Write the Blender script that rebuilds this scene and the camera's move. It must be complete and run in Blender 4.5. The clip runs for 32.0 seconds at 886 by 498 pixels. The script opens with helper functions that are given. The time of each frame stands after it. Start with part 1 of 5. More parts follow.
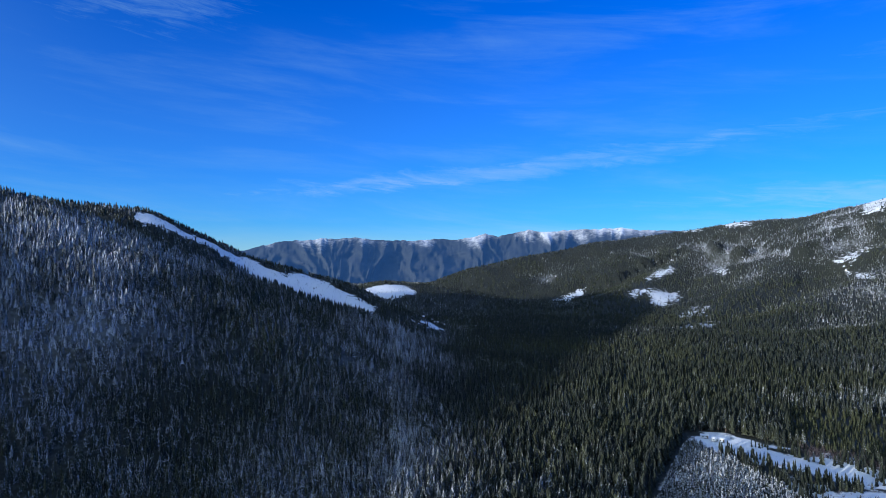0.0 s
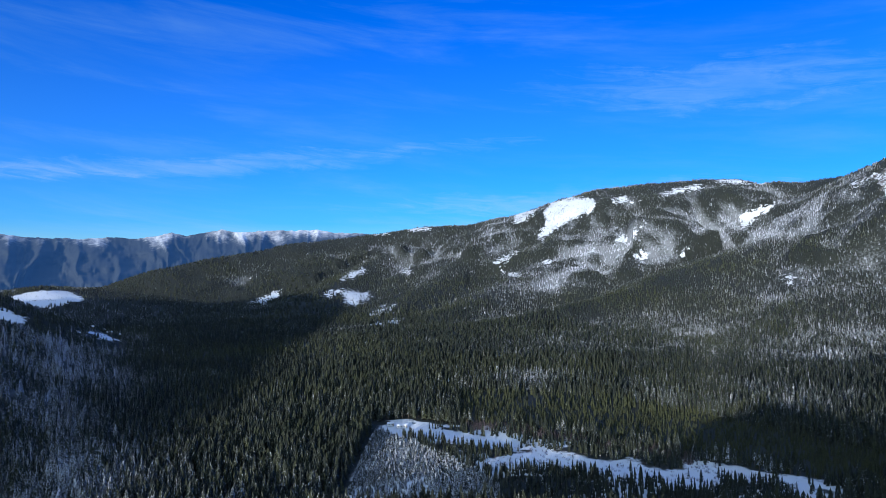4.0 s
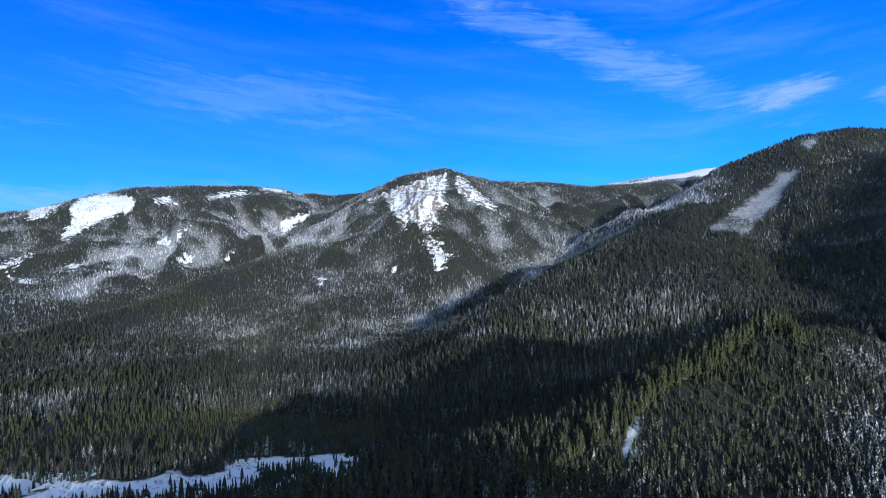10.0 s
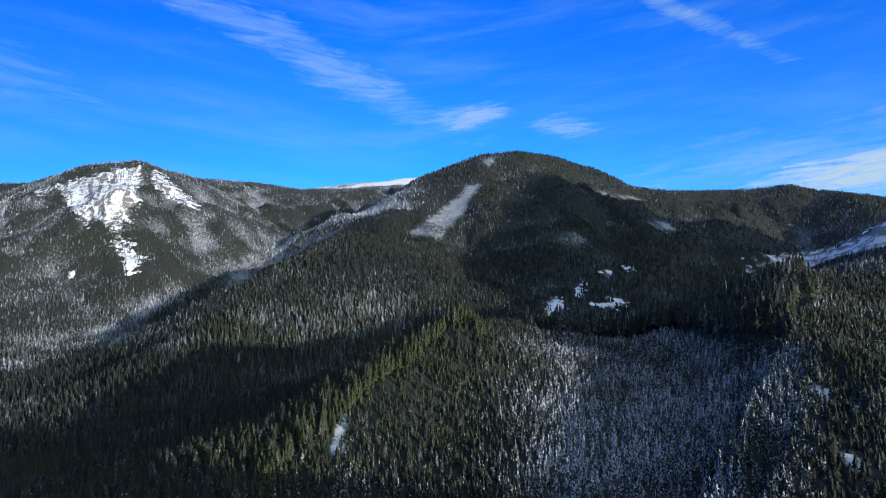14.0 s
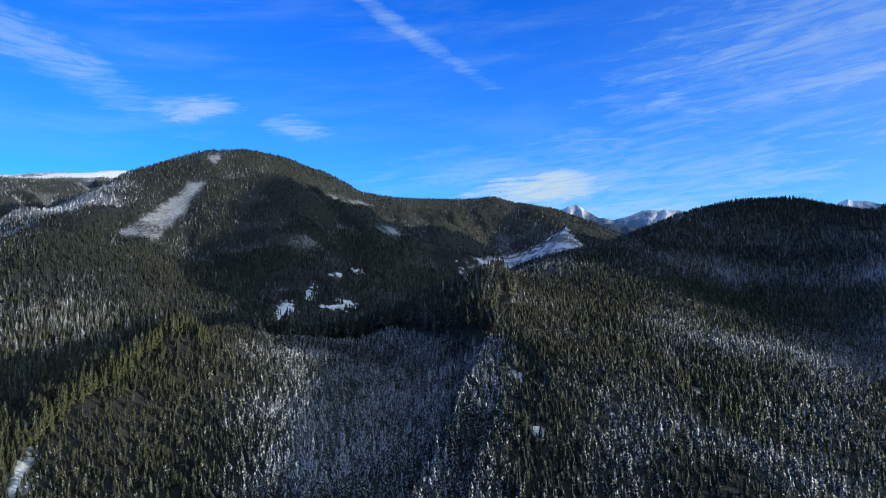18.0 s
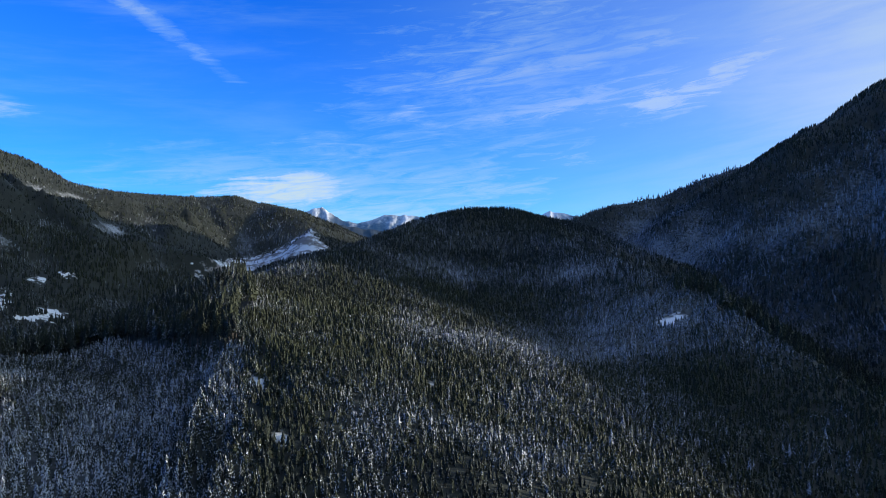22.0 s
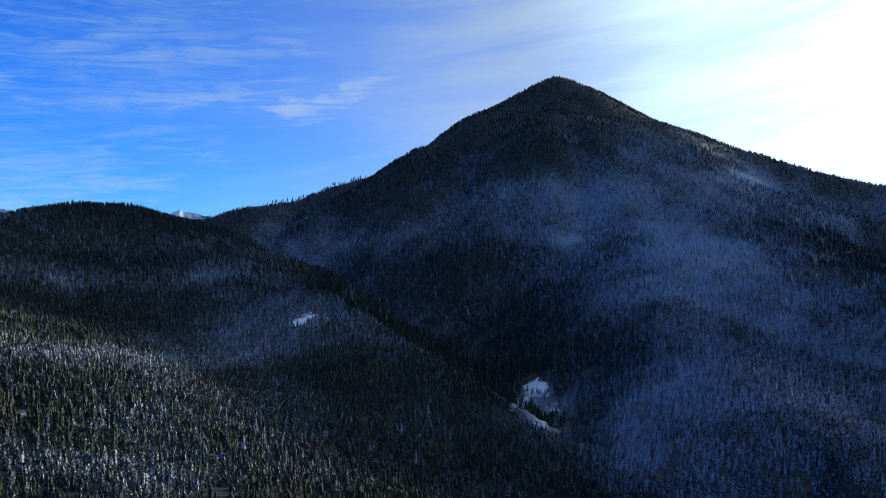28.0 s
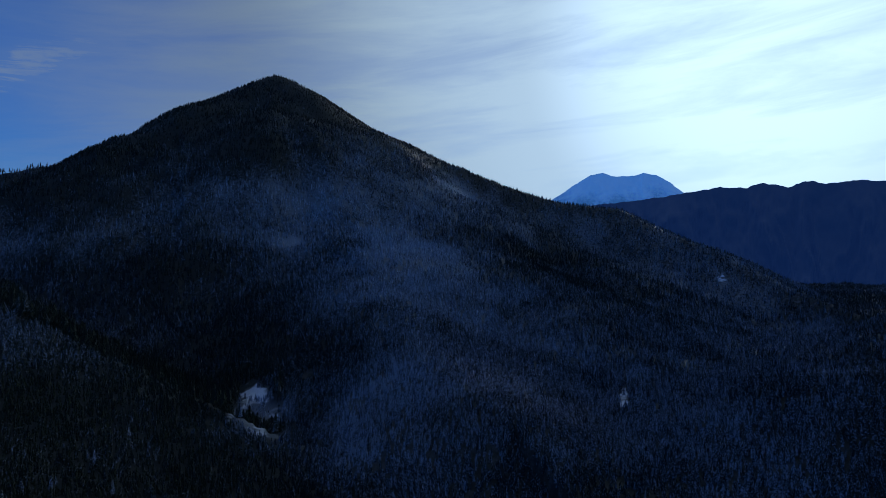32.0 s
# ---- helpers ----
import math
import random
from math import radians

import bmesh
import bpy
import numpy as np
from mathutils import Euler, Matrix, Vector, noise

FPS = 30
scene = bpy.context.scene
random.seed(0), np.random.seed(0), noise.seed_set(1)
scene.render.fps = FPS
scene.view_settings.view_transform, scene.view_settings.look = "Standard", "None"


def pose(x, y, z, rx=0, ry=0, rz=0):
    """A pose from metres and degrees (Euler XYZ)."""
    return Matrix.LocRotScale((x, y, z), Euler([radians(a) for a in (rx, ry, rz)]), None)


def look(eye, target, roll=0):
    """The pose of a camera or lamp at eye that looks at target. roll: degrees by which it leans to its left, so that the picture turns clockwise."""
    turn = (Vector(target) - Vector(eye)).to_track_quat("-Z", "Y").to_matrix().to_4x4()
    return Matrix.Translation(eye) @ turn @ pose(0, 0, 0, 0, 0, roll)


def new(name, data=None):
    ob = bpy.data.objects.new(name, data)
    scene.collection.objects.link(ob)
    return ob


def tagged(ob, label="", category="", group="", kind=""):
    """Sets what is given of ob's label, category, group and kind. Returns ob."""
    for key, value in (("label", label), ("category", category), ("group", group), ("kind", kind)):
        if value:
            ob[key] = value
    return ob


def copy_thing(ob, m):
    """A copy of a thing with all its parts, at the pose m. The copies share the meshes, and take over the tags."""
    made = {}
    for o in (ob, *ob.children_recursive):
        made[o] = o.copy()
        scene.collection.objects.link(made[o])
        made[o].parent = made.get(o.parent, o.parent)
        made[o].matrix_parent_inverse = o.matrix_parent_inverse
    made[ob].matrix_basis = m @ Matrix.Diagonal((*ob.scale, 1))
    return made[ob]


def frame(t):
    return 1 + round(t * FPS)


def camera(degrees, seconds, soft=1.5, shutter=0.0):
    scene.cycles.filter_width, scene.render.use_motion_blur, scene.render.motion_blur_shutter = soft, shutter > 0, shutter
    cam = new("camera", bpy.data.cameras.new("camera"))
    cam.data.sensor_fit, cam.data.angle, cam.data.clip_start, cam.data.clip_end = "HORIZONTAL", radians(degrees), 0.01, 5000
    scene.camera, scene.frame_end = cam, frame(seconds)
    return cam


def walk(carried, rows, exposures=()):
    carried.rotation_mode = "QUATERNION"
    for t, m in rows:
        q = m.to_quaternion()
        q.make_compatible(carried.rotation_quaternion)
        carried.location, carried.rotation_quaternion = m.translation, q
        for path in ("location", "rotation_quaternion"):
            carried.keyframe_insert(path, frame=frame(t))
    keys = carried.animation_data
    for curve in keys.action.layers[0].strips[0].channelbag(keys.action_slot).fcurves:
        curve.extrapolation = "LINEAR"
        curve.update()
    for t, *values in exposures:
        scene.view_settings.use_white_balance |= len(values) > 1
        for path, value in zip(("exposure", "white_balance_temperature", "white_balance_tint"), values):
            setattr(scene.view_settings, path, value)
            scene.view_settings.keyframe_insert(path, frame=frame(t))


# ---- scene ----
EYE = 175.0
cam = camera(71.91, 32.0, soft=0.9)
# seconds, yaw, pitch, roll: the camera hovers over one spot and turns to the right
ROWS = [
    (0.0, 0.00, 1.15, 0.61),
    (0.5, -3.44, 1.13, 0.62),
    (1.0, -7.10, 1.11, 0.62),
    (1.5, -10.80, 1.09, 0.62),
    (2.0, -14.34, 1.07, 0.62),
    (2.5, -17.77, 1.05, 0.62),
    (3.0, -21.22, 1.03, 0.61),
    (3.5, -24.58, 1.01, 0.59),
    (5.5, -38.14, 0.96, 0.50),
    (6.0, -41.56, 0.95, 0.48),
    (6.5, -44.97, 0.95, 0.46),
    (7.0, -48.37, 0.96, 0.45),
    (7.5, -51.82, 0.96, 0.44),
    (8.0, -55.25, 0.96, 0.43),
    (8.5, -58.68, 0.96, 0.43),
    (9.0, -62.07, 0.97, 0.43),
    (9.5, -65.49, 0.97, 0.42),
    (10.0, -68.80, 0.97, 0.42),
    (10.5, -72.17, 0.97, 0.43),
    (11.0, -75.50, 0.98, 0.43),
    (11.5, -78.88, 0.98, 0.44),
    (12.0, -82.26, 0.98, 0.45),
    (12.5, -85.66, 0.99, 0.47),
    (13.0, -89.01, 0.99, 0.48),
    (13.5, -92.28, 0.99, 0.50),
    (14.0, -95.51, 0.99, 0.52),
    (14.5, -98.76, 0.99, 0.53),
    (16.5, -111.33, 1.02, 0.57),
    (17.0, -114.37, 1.02, 0.57),
    (17.5, -117.30, 1.02, 0.56),
    (18.0, -120.37, 1.02, 0.56),
    (18.5, -123.41, 1.02, 0.55),
    (19.0, -126.47, 1.02, 0.54),
    (19.5, -129.61, 1.02, 0.52),
    (20.0, -132.69, 1.02, 0.51),
    (20.5, -135.73, 1.02, 0.50),
    (21.0, -138.81, 1.02, 0.49),
    (21.5, -141.76, 1.02, 0.49),
    (22.0, -143.99, 1.02, 0.48),
    (22.5, -146.21, 1.03, 0.48),
    (23.0, -148.69, 1.03, 0.47),
    (23.5, -151.19, 1.02, 0.47),
    (24.0, -153.94, 1.02, 0.47),
    (24.5, -156.58, 1.01, 0.47),
    (25.0, -159.26, 1.01, 0.47),
    (25.5, -162.21, 1.00, 0.47),
    (27.5, -174.22, 0.96, 0.51),
    (28.0, -177.31, 0.95, 0.52),
    (28.5, -180.37, 0.94, 0.53),
    (29.0, -183.62, 0.94, 0.54),
    (29.5, -186.89, 0.94, 0.54),
    (30.0, -190.12, 0.93, 0.55),
    (30.5, -193.41, 0.93, 0.56),
    (31.0, -196.57, 0.92, 0.56),
    (31.5, -199.78, 0.92, 0.57),
    (32.0, -203.05, 0.91, 0.58),
]
EXPOSURES = [(0.0, 0.15, 6150, 10), (10.0, 0.12, 6150, 10), (18.0, 0.2, 6850, 10), (25.0, 0.3, 6850, 10), (28.0, 0.05, 6400, 10), (29.0, -0.15, 6250, 10), (30.0, -0.7, 6100, 10), (31.0, -1.2, 6050, 10), (32.0, -1.25, 6050, 10)]
walk(cam, [(t, pose(0, 0, EYE, 90 + pitch, roll, yaw)) for t, yaw, pitch, roll in ROWS], EXPOSURES)

# ---- light ----
SKY_POWER = 0.08
SUN_AZ, SUN_EL = -231.5, 8.25          # bearings: degrees to the left of +y


def heading(az):
    a = radians(az)
    return Vector((-math.sin(a), math.cos(a), 0))


SUN_DIR = heading(SUN_AZ) * math.cos(radians(SUN_EL)) + Vector((0, 0, math.sin(radians(SUN_EL))))
sun = new("sun", bpy.data.lights.new("sun", "SUN"))
sun.data.energy, sun.data.angle, sun.data.color = 4.5, radians(0.6), (1.0, 0.97, 0.93)
sun.matrix_world = look(SUN_DIR * 100, (0, 0, 0))


class Nodes:
    """A short way to write node trees."""

    def __init__(self, tree):
        self.tree = tree
        tree.nodes.clear()

    def add(self, kind, inputs=(), **settings):
        n = self.tree.nodes.new(kind)
        for k, v in settings.items():
            setattr(n, k, v)
        for k, v in dict(inputs).items():
            if isinstance(v, bpy.types.NodeSocket):
                self.tree.links.new(v, n.inputs[k])
            else:
                n.inputs[k].default_value = v
        return n

    def math(self, op, a, b=0.0, clamp=False):
        return self.add("ShaderNodeMath", {0: a, 1: b}, operation=op, use_clamp=clamp).outputs[0]

    def vmath(self, op, a, b=(0, 0, 0), out=0):
        return self.add("ShaderNodeVectorMath", {0: a, 1: b}, operation=op).outputs[out]

    def ramp(self, x, lo, hi, a=0.0, b=1.0):
        n = self.add("ShaderNodeMapRange", {0: x, 1: lo, 2: hi, 3: a, 4: b}, interpolation_type="SMOOTHSTEP")
        return n.outputs[0]

    def noise(self, vec, scale, detail=4.0, rough=0.55, dist=0.0):
        return self.add("ShaderNodeTexNoise", {"Vector": vec, "Scale": scale, "Detail": detail, "Roughness": rough, "Distortion": dist}).outputs[0]

    def mix(self, f, a, b):
        n = self.add("ShaderNodeMix", data_type="RGBA")
        for i, v in ((0, f), (6, a), (7, b)):
            if isinstance(v, bpy.types.NodeSocket):
                self.tree.links.new(v, n.inputs[i])
            else:
                n.inputs[i].default_value = v if i == 0 else (*v, 1)
        return n.outputs[2]


def make_sky():
    world = bpy.data.worlds.new("sky")
    scene.world = world
    world.use_nodes = True
    n = Nodes(world.node_tree)
    sky = n.add("ShaderNodeTexSky", sky_type="NISHITA", sun_disc=False, sun_elevation=radians(SUN_EL),
                sun_rotation=radians(-SUN_AZ), altitude=1200, air_density=1.0, dust_density=0.2, ozone_density=6.0)
    blue = n.add("ShaderNodeHueSaturation", {"Hue": 0.52, "Saturation": 1.30, "Value": 2.5, "Color": sky.outputs[0]}).outputs[0]
    d = n.add("ShaderNodeTexCoord").outputs["Generated"]
    side = n.ramp(n.vmath("DOT_PRODUCT", d, tuple(heading(-128)), out=1), 0.3, 1.0, 1.2, 1.85)
    blue = n.add("ShaderNodeVectorMath", {0: blue, "Scale": side}, operation="SCALE").outputs[0]
    x, y, z = n.add("ShaderNodeSeparateXYZ", {0: d}).outputs
    # bearing to the right of the start, -60 to 300, and height over the horizon, in degrees
    c, s = math.cos(radians(120)), math.sin(radians(120))
    turn = n.math("ARCTAN2", n.math("SUBTRACT", n.math("MULTIPLY", x, c), n.math("MULTIPLY", y, s)),
                  n.math("ADD", n.math("MULTIPLY", y, c), n.math("MULTIPLY", x, s)))
    az = n.math("ADD", n.math("MULTIPLY", turn, 57.2958), 120.0)
    el = n.math("MULTIPLY", n.math("ARCSINE", z), 57.2958)
    tilt = n.math("ADD", el, n.math("MULTIPLY", n.math("PINGPONG", n.math("ADD", az, 60.0), 150.0), 0.09))
    flat = n.add("ShaderNodeCombineXYZ", {0: n.math("MULTIPLY", az, 0.020), 1: n.math("MULTIPLY", tilt, 0.14), 2: 0.0}).outputs[0]
    streak = n.noise(flat, 2.2, 8.0, 0.62, 0.35)
    broad = n.noise(flat, 0.7, 3.0, 0.5)
    wisp = n.noise(d, 9.0, 5.0, 0.6)
    bend = n.math("MULTIPLY", n.math("SUBTRACT", wisp, 0.5), 7.0)
    thick = n.math("MULTIPLY", n.ramp(streak, 0.42, 0.82), n.ramp(broad, 0.33, 0.68, 0.08, 0.32))
    tatter = n.math("MULTIPLY", n.math("SUBTRACT", n.noise(flat, 9.0, 7.0, 0.68, 0.8), 0.5), 4.2)
    # the clouds that stand out: bearing, height, half length, half width, slant, strength
    for a0, e0, long, wide, slant, power in (
            (-30, 25, 11, 5.5, -8, 0.40), (8, 8.6, 24, 1.0, 5, 0.34), (52, 14.5, 14, 2.2, -2, 0.30), (40, 5.5, 20, 1.2, 2, 0.25),
            (82, 18.6, 17, 1.9, -23, 0.55), (98, 13.3, 4.0, 1.2, -3, 0.75), (107, 12.0, 3.4, 1.0, -8, 0.60), (116, 21.5, 10, 0.8, -32, 0.45),
            (129, 6.6, 6.5, 1.7, 3, 0.92), (141, 13.6, 2.4, 1.0, 15, 0.60), (146, 9.6, 3.6, 0.8, -38, 0.30), (124, 8.5, 12, 2.2, 4, 0.30),
            (168.5, 15.3, 11, 2.0, 21, 0.62), (184, 20, 24, 5.5, 22, 0.55), (156, 17, 20, 9, 12, 0.46), (140, 7, 18, 5, 2, 0.38), (202, 16, 26, 8, 3, 0.50)):
        c, s = math.cos(radians(slant)), math.sin(radians(slant))
        da, de = n.math("SUBTRACT", az, float(a0)), n.math("SUBTRACT", n.math("ADD", el, n.math("MULTIPLY", bend, min(1.0, wide / 3))), float(e0))
        u = n.math("ADD", n.math("MULTIPLY", da, c / long), n.math("MULTIPLY", de, s / long))
        v = n.math("SUBTRACT", n.math("MULTIPLY", de, c / wide), n.math("MULTIPLY", da, s / wide))
        far = n.math("ADD", n.math("MULTIPLY", u, u), n.math("MULTIPLY", v, v))
        far = n.math("ADD", far, tatter)
        soft = n.math("MULTIPLY", n.ramp(far, 1.5, -0.4), n.ramp(streak, 0.28, 0.66, 0.45, 1.0))
        thick = n.math("MAXIMUM", thick, n.math("MULTIPLY", soft, power))
    # a milky veil and a glow about the hidden sun
    toward = n.vmath("DOT_PRODUCT", d, tuple(heading(-231) * 0.955 + Vector((0, 0, 0.296))), out=1)
    veil = n.math("MULTIPLY", n.ramp(toward, -0.15, 0.90), n.math("MULTIPLY", n.ramp(streak, 0.25, 0.7, 0.66, 1.0), n.ramp(az, 160.0, 195.0, 0.55, 1.0)))
    haze = n.math("ADD", n.math("MULTIPLY", n.ramp(el, 9.0, 0.5), 0.20), n.math("MULTIPLY", n.ramp(el, 26.0, 2.0), 0.17))
    # pale sky overhead, out of view, added to whiten and lift the fill light
    high = n.ramp(el, 32.0, 60.0)
    haze = n.math("ADD", haze, n.math("MULTIPLY", high, 0.46))
    thick = n.math("ADD", n.math("MAXIMUM", thick, veil), haze, clamp=True)
    glow = n.math("ADD", n.ramp(toward, 0.70, 1.0), n.ramp(toward, 0.94, 1.0))
    power = n.math("ADD", n.math("SUBTRACT", 9.0, n.math("MULTIPLY", high, 4.5)), n.math("MULTIPLY", glow, 15.0))
    tint = n.mix(n.math("MAXIMUM", n.ramp(toward, 0.1, 0.95), n.ramp(thick, 0.22, 0.65)), (0.40, 0.73, 1.0), (0.66, 0.86, 1.0))
    white = n.add("ShaderNodeVectorMath", {0: tint, "Scale": power}, operation="SCALE").outputs[0]
    col = n.mix(n.math("MULTIPLY", thick, 0.92), blue, white)
    bg = n.add("ShaderNodeBackground", {"Color": col, "Strength": SKY_POWER})
    n.tree.links.new(bg.outputs[0], n.add("ShaderNodeOutputWorld").inputs[0])


make_sky()


# ---- materials ----
def material(name):
    m = bpy.data.materials.new(name)
    m.use_nodes = True
    n = Nodes(m.node_tree)
    bsdf = n.add("ShaderNodeBsdfPrincipled")
    n.tree.links.new(bsdf.outputs[0], n.add("ShaderNodeOutputMaterial").inputs[0])

    def put(**kw):
        for k, v in kw.items():
            s = bsdf.inputs[k.replace("_", " ")]
            if isinstance(v, bpy.types.NodeSocket):
                n.tree.links.new(v, s)
            else:
                s.default_value = v
    return m, n, put


def attr(n, name):
    return n.add("ShaderNodeAttribute", attribute_name=name).outputs["Fac"]


def make_ground():
    m, n, put = material("snow_and_forest_floor")
    p = n.add("ShaderNodeNewGeometry").outputs["Position"]
    opening, frost, rock = attr(n, "opening"), attr(n, "frost"), attr(n, "rock")
    ragged = n.math("MULTIPLY", n.math("SUBTRACT", n.noise(p, 0.05, 6.0, 0.68), 0.5), n.math("MULTIPLY", attr(n, "fray"), 85.0))
    bare = n.ramp(n.math("ADD", opening, ragged), -3.0, 3.0)
    fine, mid = n.noise(p, 0.14, 8.0, 0.75), n.noise(p, 0.045, 4.0, 0.6)
    litter = n.mix(mid, (0.010, 0.014, 0.010), (0.028, 0.030, 0.020))
    dust = n.ramp(n.math("ADD", n.math("MULTIPLY", fine, 0.8), n.math("MULTIPLY", frost, 0.60)), 0.60, 0.84)
    floor = n.mix(n.math("MULTIPLY", dust, n.math("ADD", n.math("MULTIPLY", attr(n, "fray"), 0.40), n.math("MULTIPLY", attr(n, "young"), 0.16))), litter, (0.58, 0.60, 0.62))
    tuft = n.ramp(n.noise(p, 0.23, 6.0, 0.7), 0.60, 0.70)
    snow = n.mix(n.math("MULTIPLY", tuft, 0.55), (0.82, 0.83, 0.84), (0.16, 0.14, 0.11))
    stone = n.mix(fine, (0.10, 0.085, 0.075), (0.26, 0.21, 0.18))
    across = n.vmath("DOT_PRODUCT", p, tuple(heading(-157)), out=1)
    fall = n.add("ShaderNodeCombineXYZ", {0: across, 1: n.math("MULTIPLY", n.add("ShaderNodeSeparateXYZ", {0: p}).outputs[2], 0.3), 2: 0.0}).outputs[0]
    crag = n.math("MULTIPLY", rock, n.ramp(n.math("MULTIPLY", n.math("ADD", n.noise(fall, 0.030, 9.0, 0.76, 1.2), n.noise(p, 0.045, 9.0, 0.76)), 0.5), 0.480, 0.530))
    snow = n.mix(crag, snow, stone)
    bump = n.add("ShaderNodeBump", {"Strength": 0.5, "Distance": 1.5, "Height": fine})
    put(Base_Color=n.mix(bare, floor, snow), Roughness=0.85, Normal=bump.outputs[0])
    return m


def make_conifer():
    m, n, put = material("conifer_needles_with_snow")
    g = n.add("ShaderNodeNewGeometry")
    up = n.add("ShaderNodeSeparateXYZ", {0: g.outputs["Normal"]}).outputs[2]
    # grain: boughs to the metre, coarser in old woods
    p = n.add("ShaderNodeVectorMath", {0: g.outputs["Position"], "Scale": attr(n, "grain")}, operation="SCALE").outputs[0]
    frost, hue = attr(n, "frost"), attr(n, "hue")
    tone = n.noise(p, 0.9, 3.0, 0.6)
    green = n.mix(hue, (0.006, 0.012, 0.010), (0.050, 0.055, 0.013))
    green = n.mix(n.math("MULTIPLY", tone, 0.6), green, (0.012, 0.016, 0.011))
    clump = n.noise(p, 1.15, 3.0, 0.62)
    lie = n.math("ADD", clump, n.math("MULTIPLY", n.math("ABSOLUTE", up), 0.12))
    edge = n.math("SUBTRACT", 0.76, n.math("MULTIPLY", frost, 0.42))
    # small far trees carry it spread thin
    spread = n.math("SUBTRACT", 1.3, attr(n, "grain"), clamp=True)
    white = n.ramp(n.math("SUBTRACT", lie, edge), n.math("SUBTRACT", -0.02, n.math("MULTIPLY", spread, 0.17)), n.math("ADD", 0.05, n.math("MULTIPLY", spread, 0.17)))
    bump = n.add("ShaderNodeBump", {"Strength": 0.9, "Distance": 1.6, "Height": n.noise(p, 0.8, 2.0, 0.6)})
    put(Base_Color=n.mix(white, green, (0.54, 0.56, 0.60)), Roughness=0.9, Normal=bump.outputs[0])
    return m


def make_plain(name, a, b, scale, rough=0.85):
    m, n, put = material(name)
    p = n.add("ShaderNodeTexCoord").outputs["Object"]
    put(Base_Color=n.mix(n.noise(p, scale, 5.0, 0.65), a, b), Roughness=rough)
    return m


GROUND, CONIFER = make_ground(), make_conifer()
BARK = make_plain("conifer_bark", (0.05, 0.035, 0.025), (0.14, 0.11, 0.085), 3.0)


# ---- the lie of the land ----
def lattice(ix, iy, seed):
    h = (ix.astype(np.int64) * 374761393 + iy.astype(np.int64) * 668265263 + seed * 974634211) & 0xFFFFFFFF
    h = ((h ^ (h >> 13)) * 1274126177) & 0xFFFFFFFF
    return ((h ^ (h >> 16)) & 0xFFFFFF) / float(0xFFFFFF)


def value_noise(x, y, seed):
    ix, iy = np.floor(x), np.floor(y)
    fx, fy = x - ix, y - iy
    fx, fy = fx * fx * fx * (fx * (fx * 6 - 15) + 10), fy * fy * fy * (fy * (fy * 6 - 15) + 10)
    a, b = lattice(ix, iy, seed), lattice(ix + 1, iy, seed)
    c, d = lattice(ix, iy + 1, seed), lattice(ix + 1, iy + 1, seed)
    return (a + (b - a) * fx) * (1 - fy) + (c + (d - c) * fx) * fy


def fbm(x, y, size, octaves=4, seed=0):
    """Noise between about -1 and 1, its largest swells that many metres wide."""
    total, amp, norm = 0.0, 1.0, 0.0
    for o in range(octaves):
        total = total + amp * (2 * value_noise(x / size, y / size, seed + o) - 1)
        norm, amp, size = norm + amp, amp * 0.5, size * 0.5
    return total / norm * 1.6


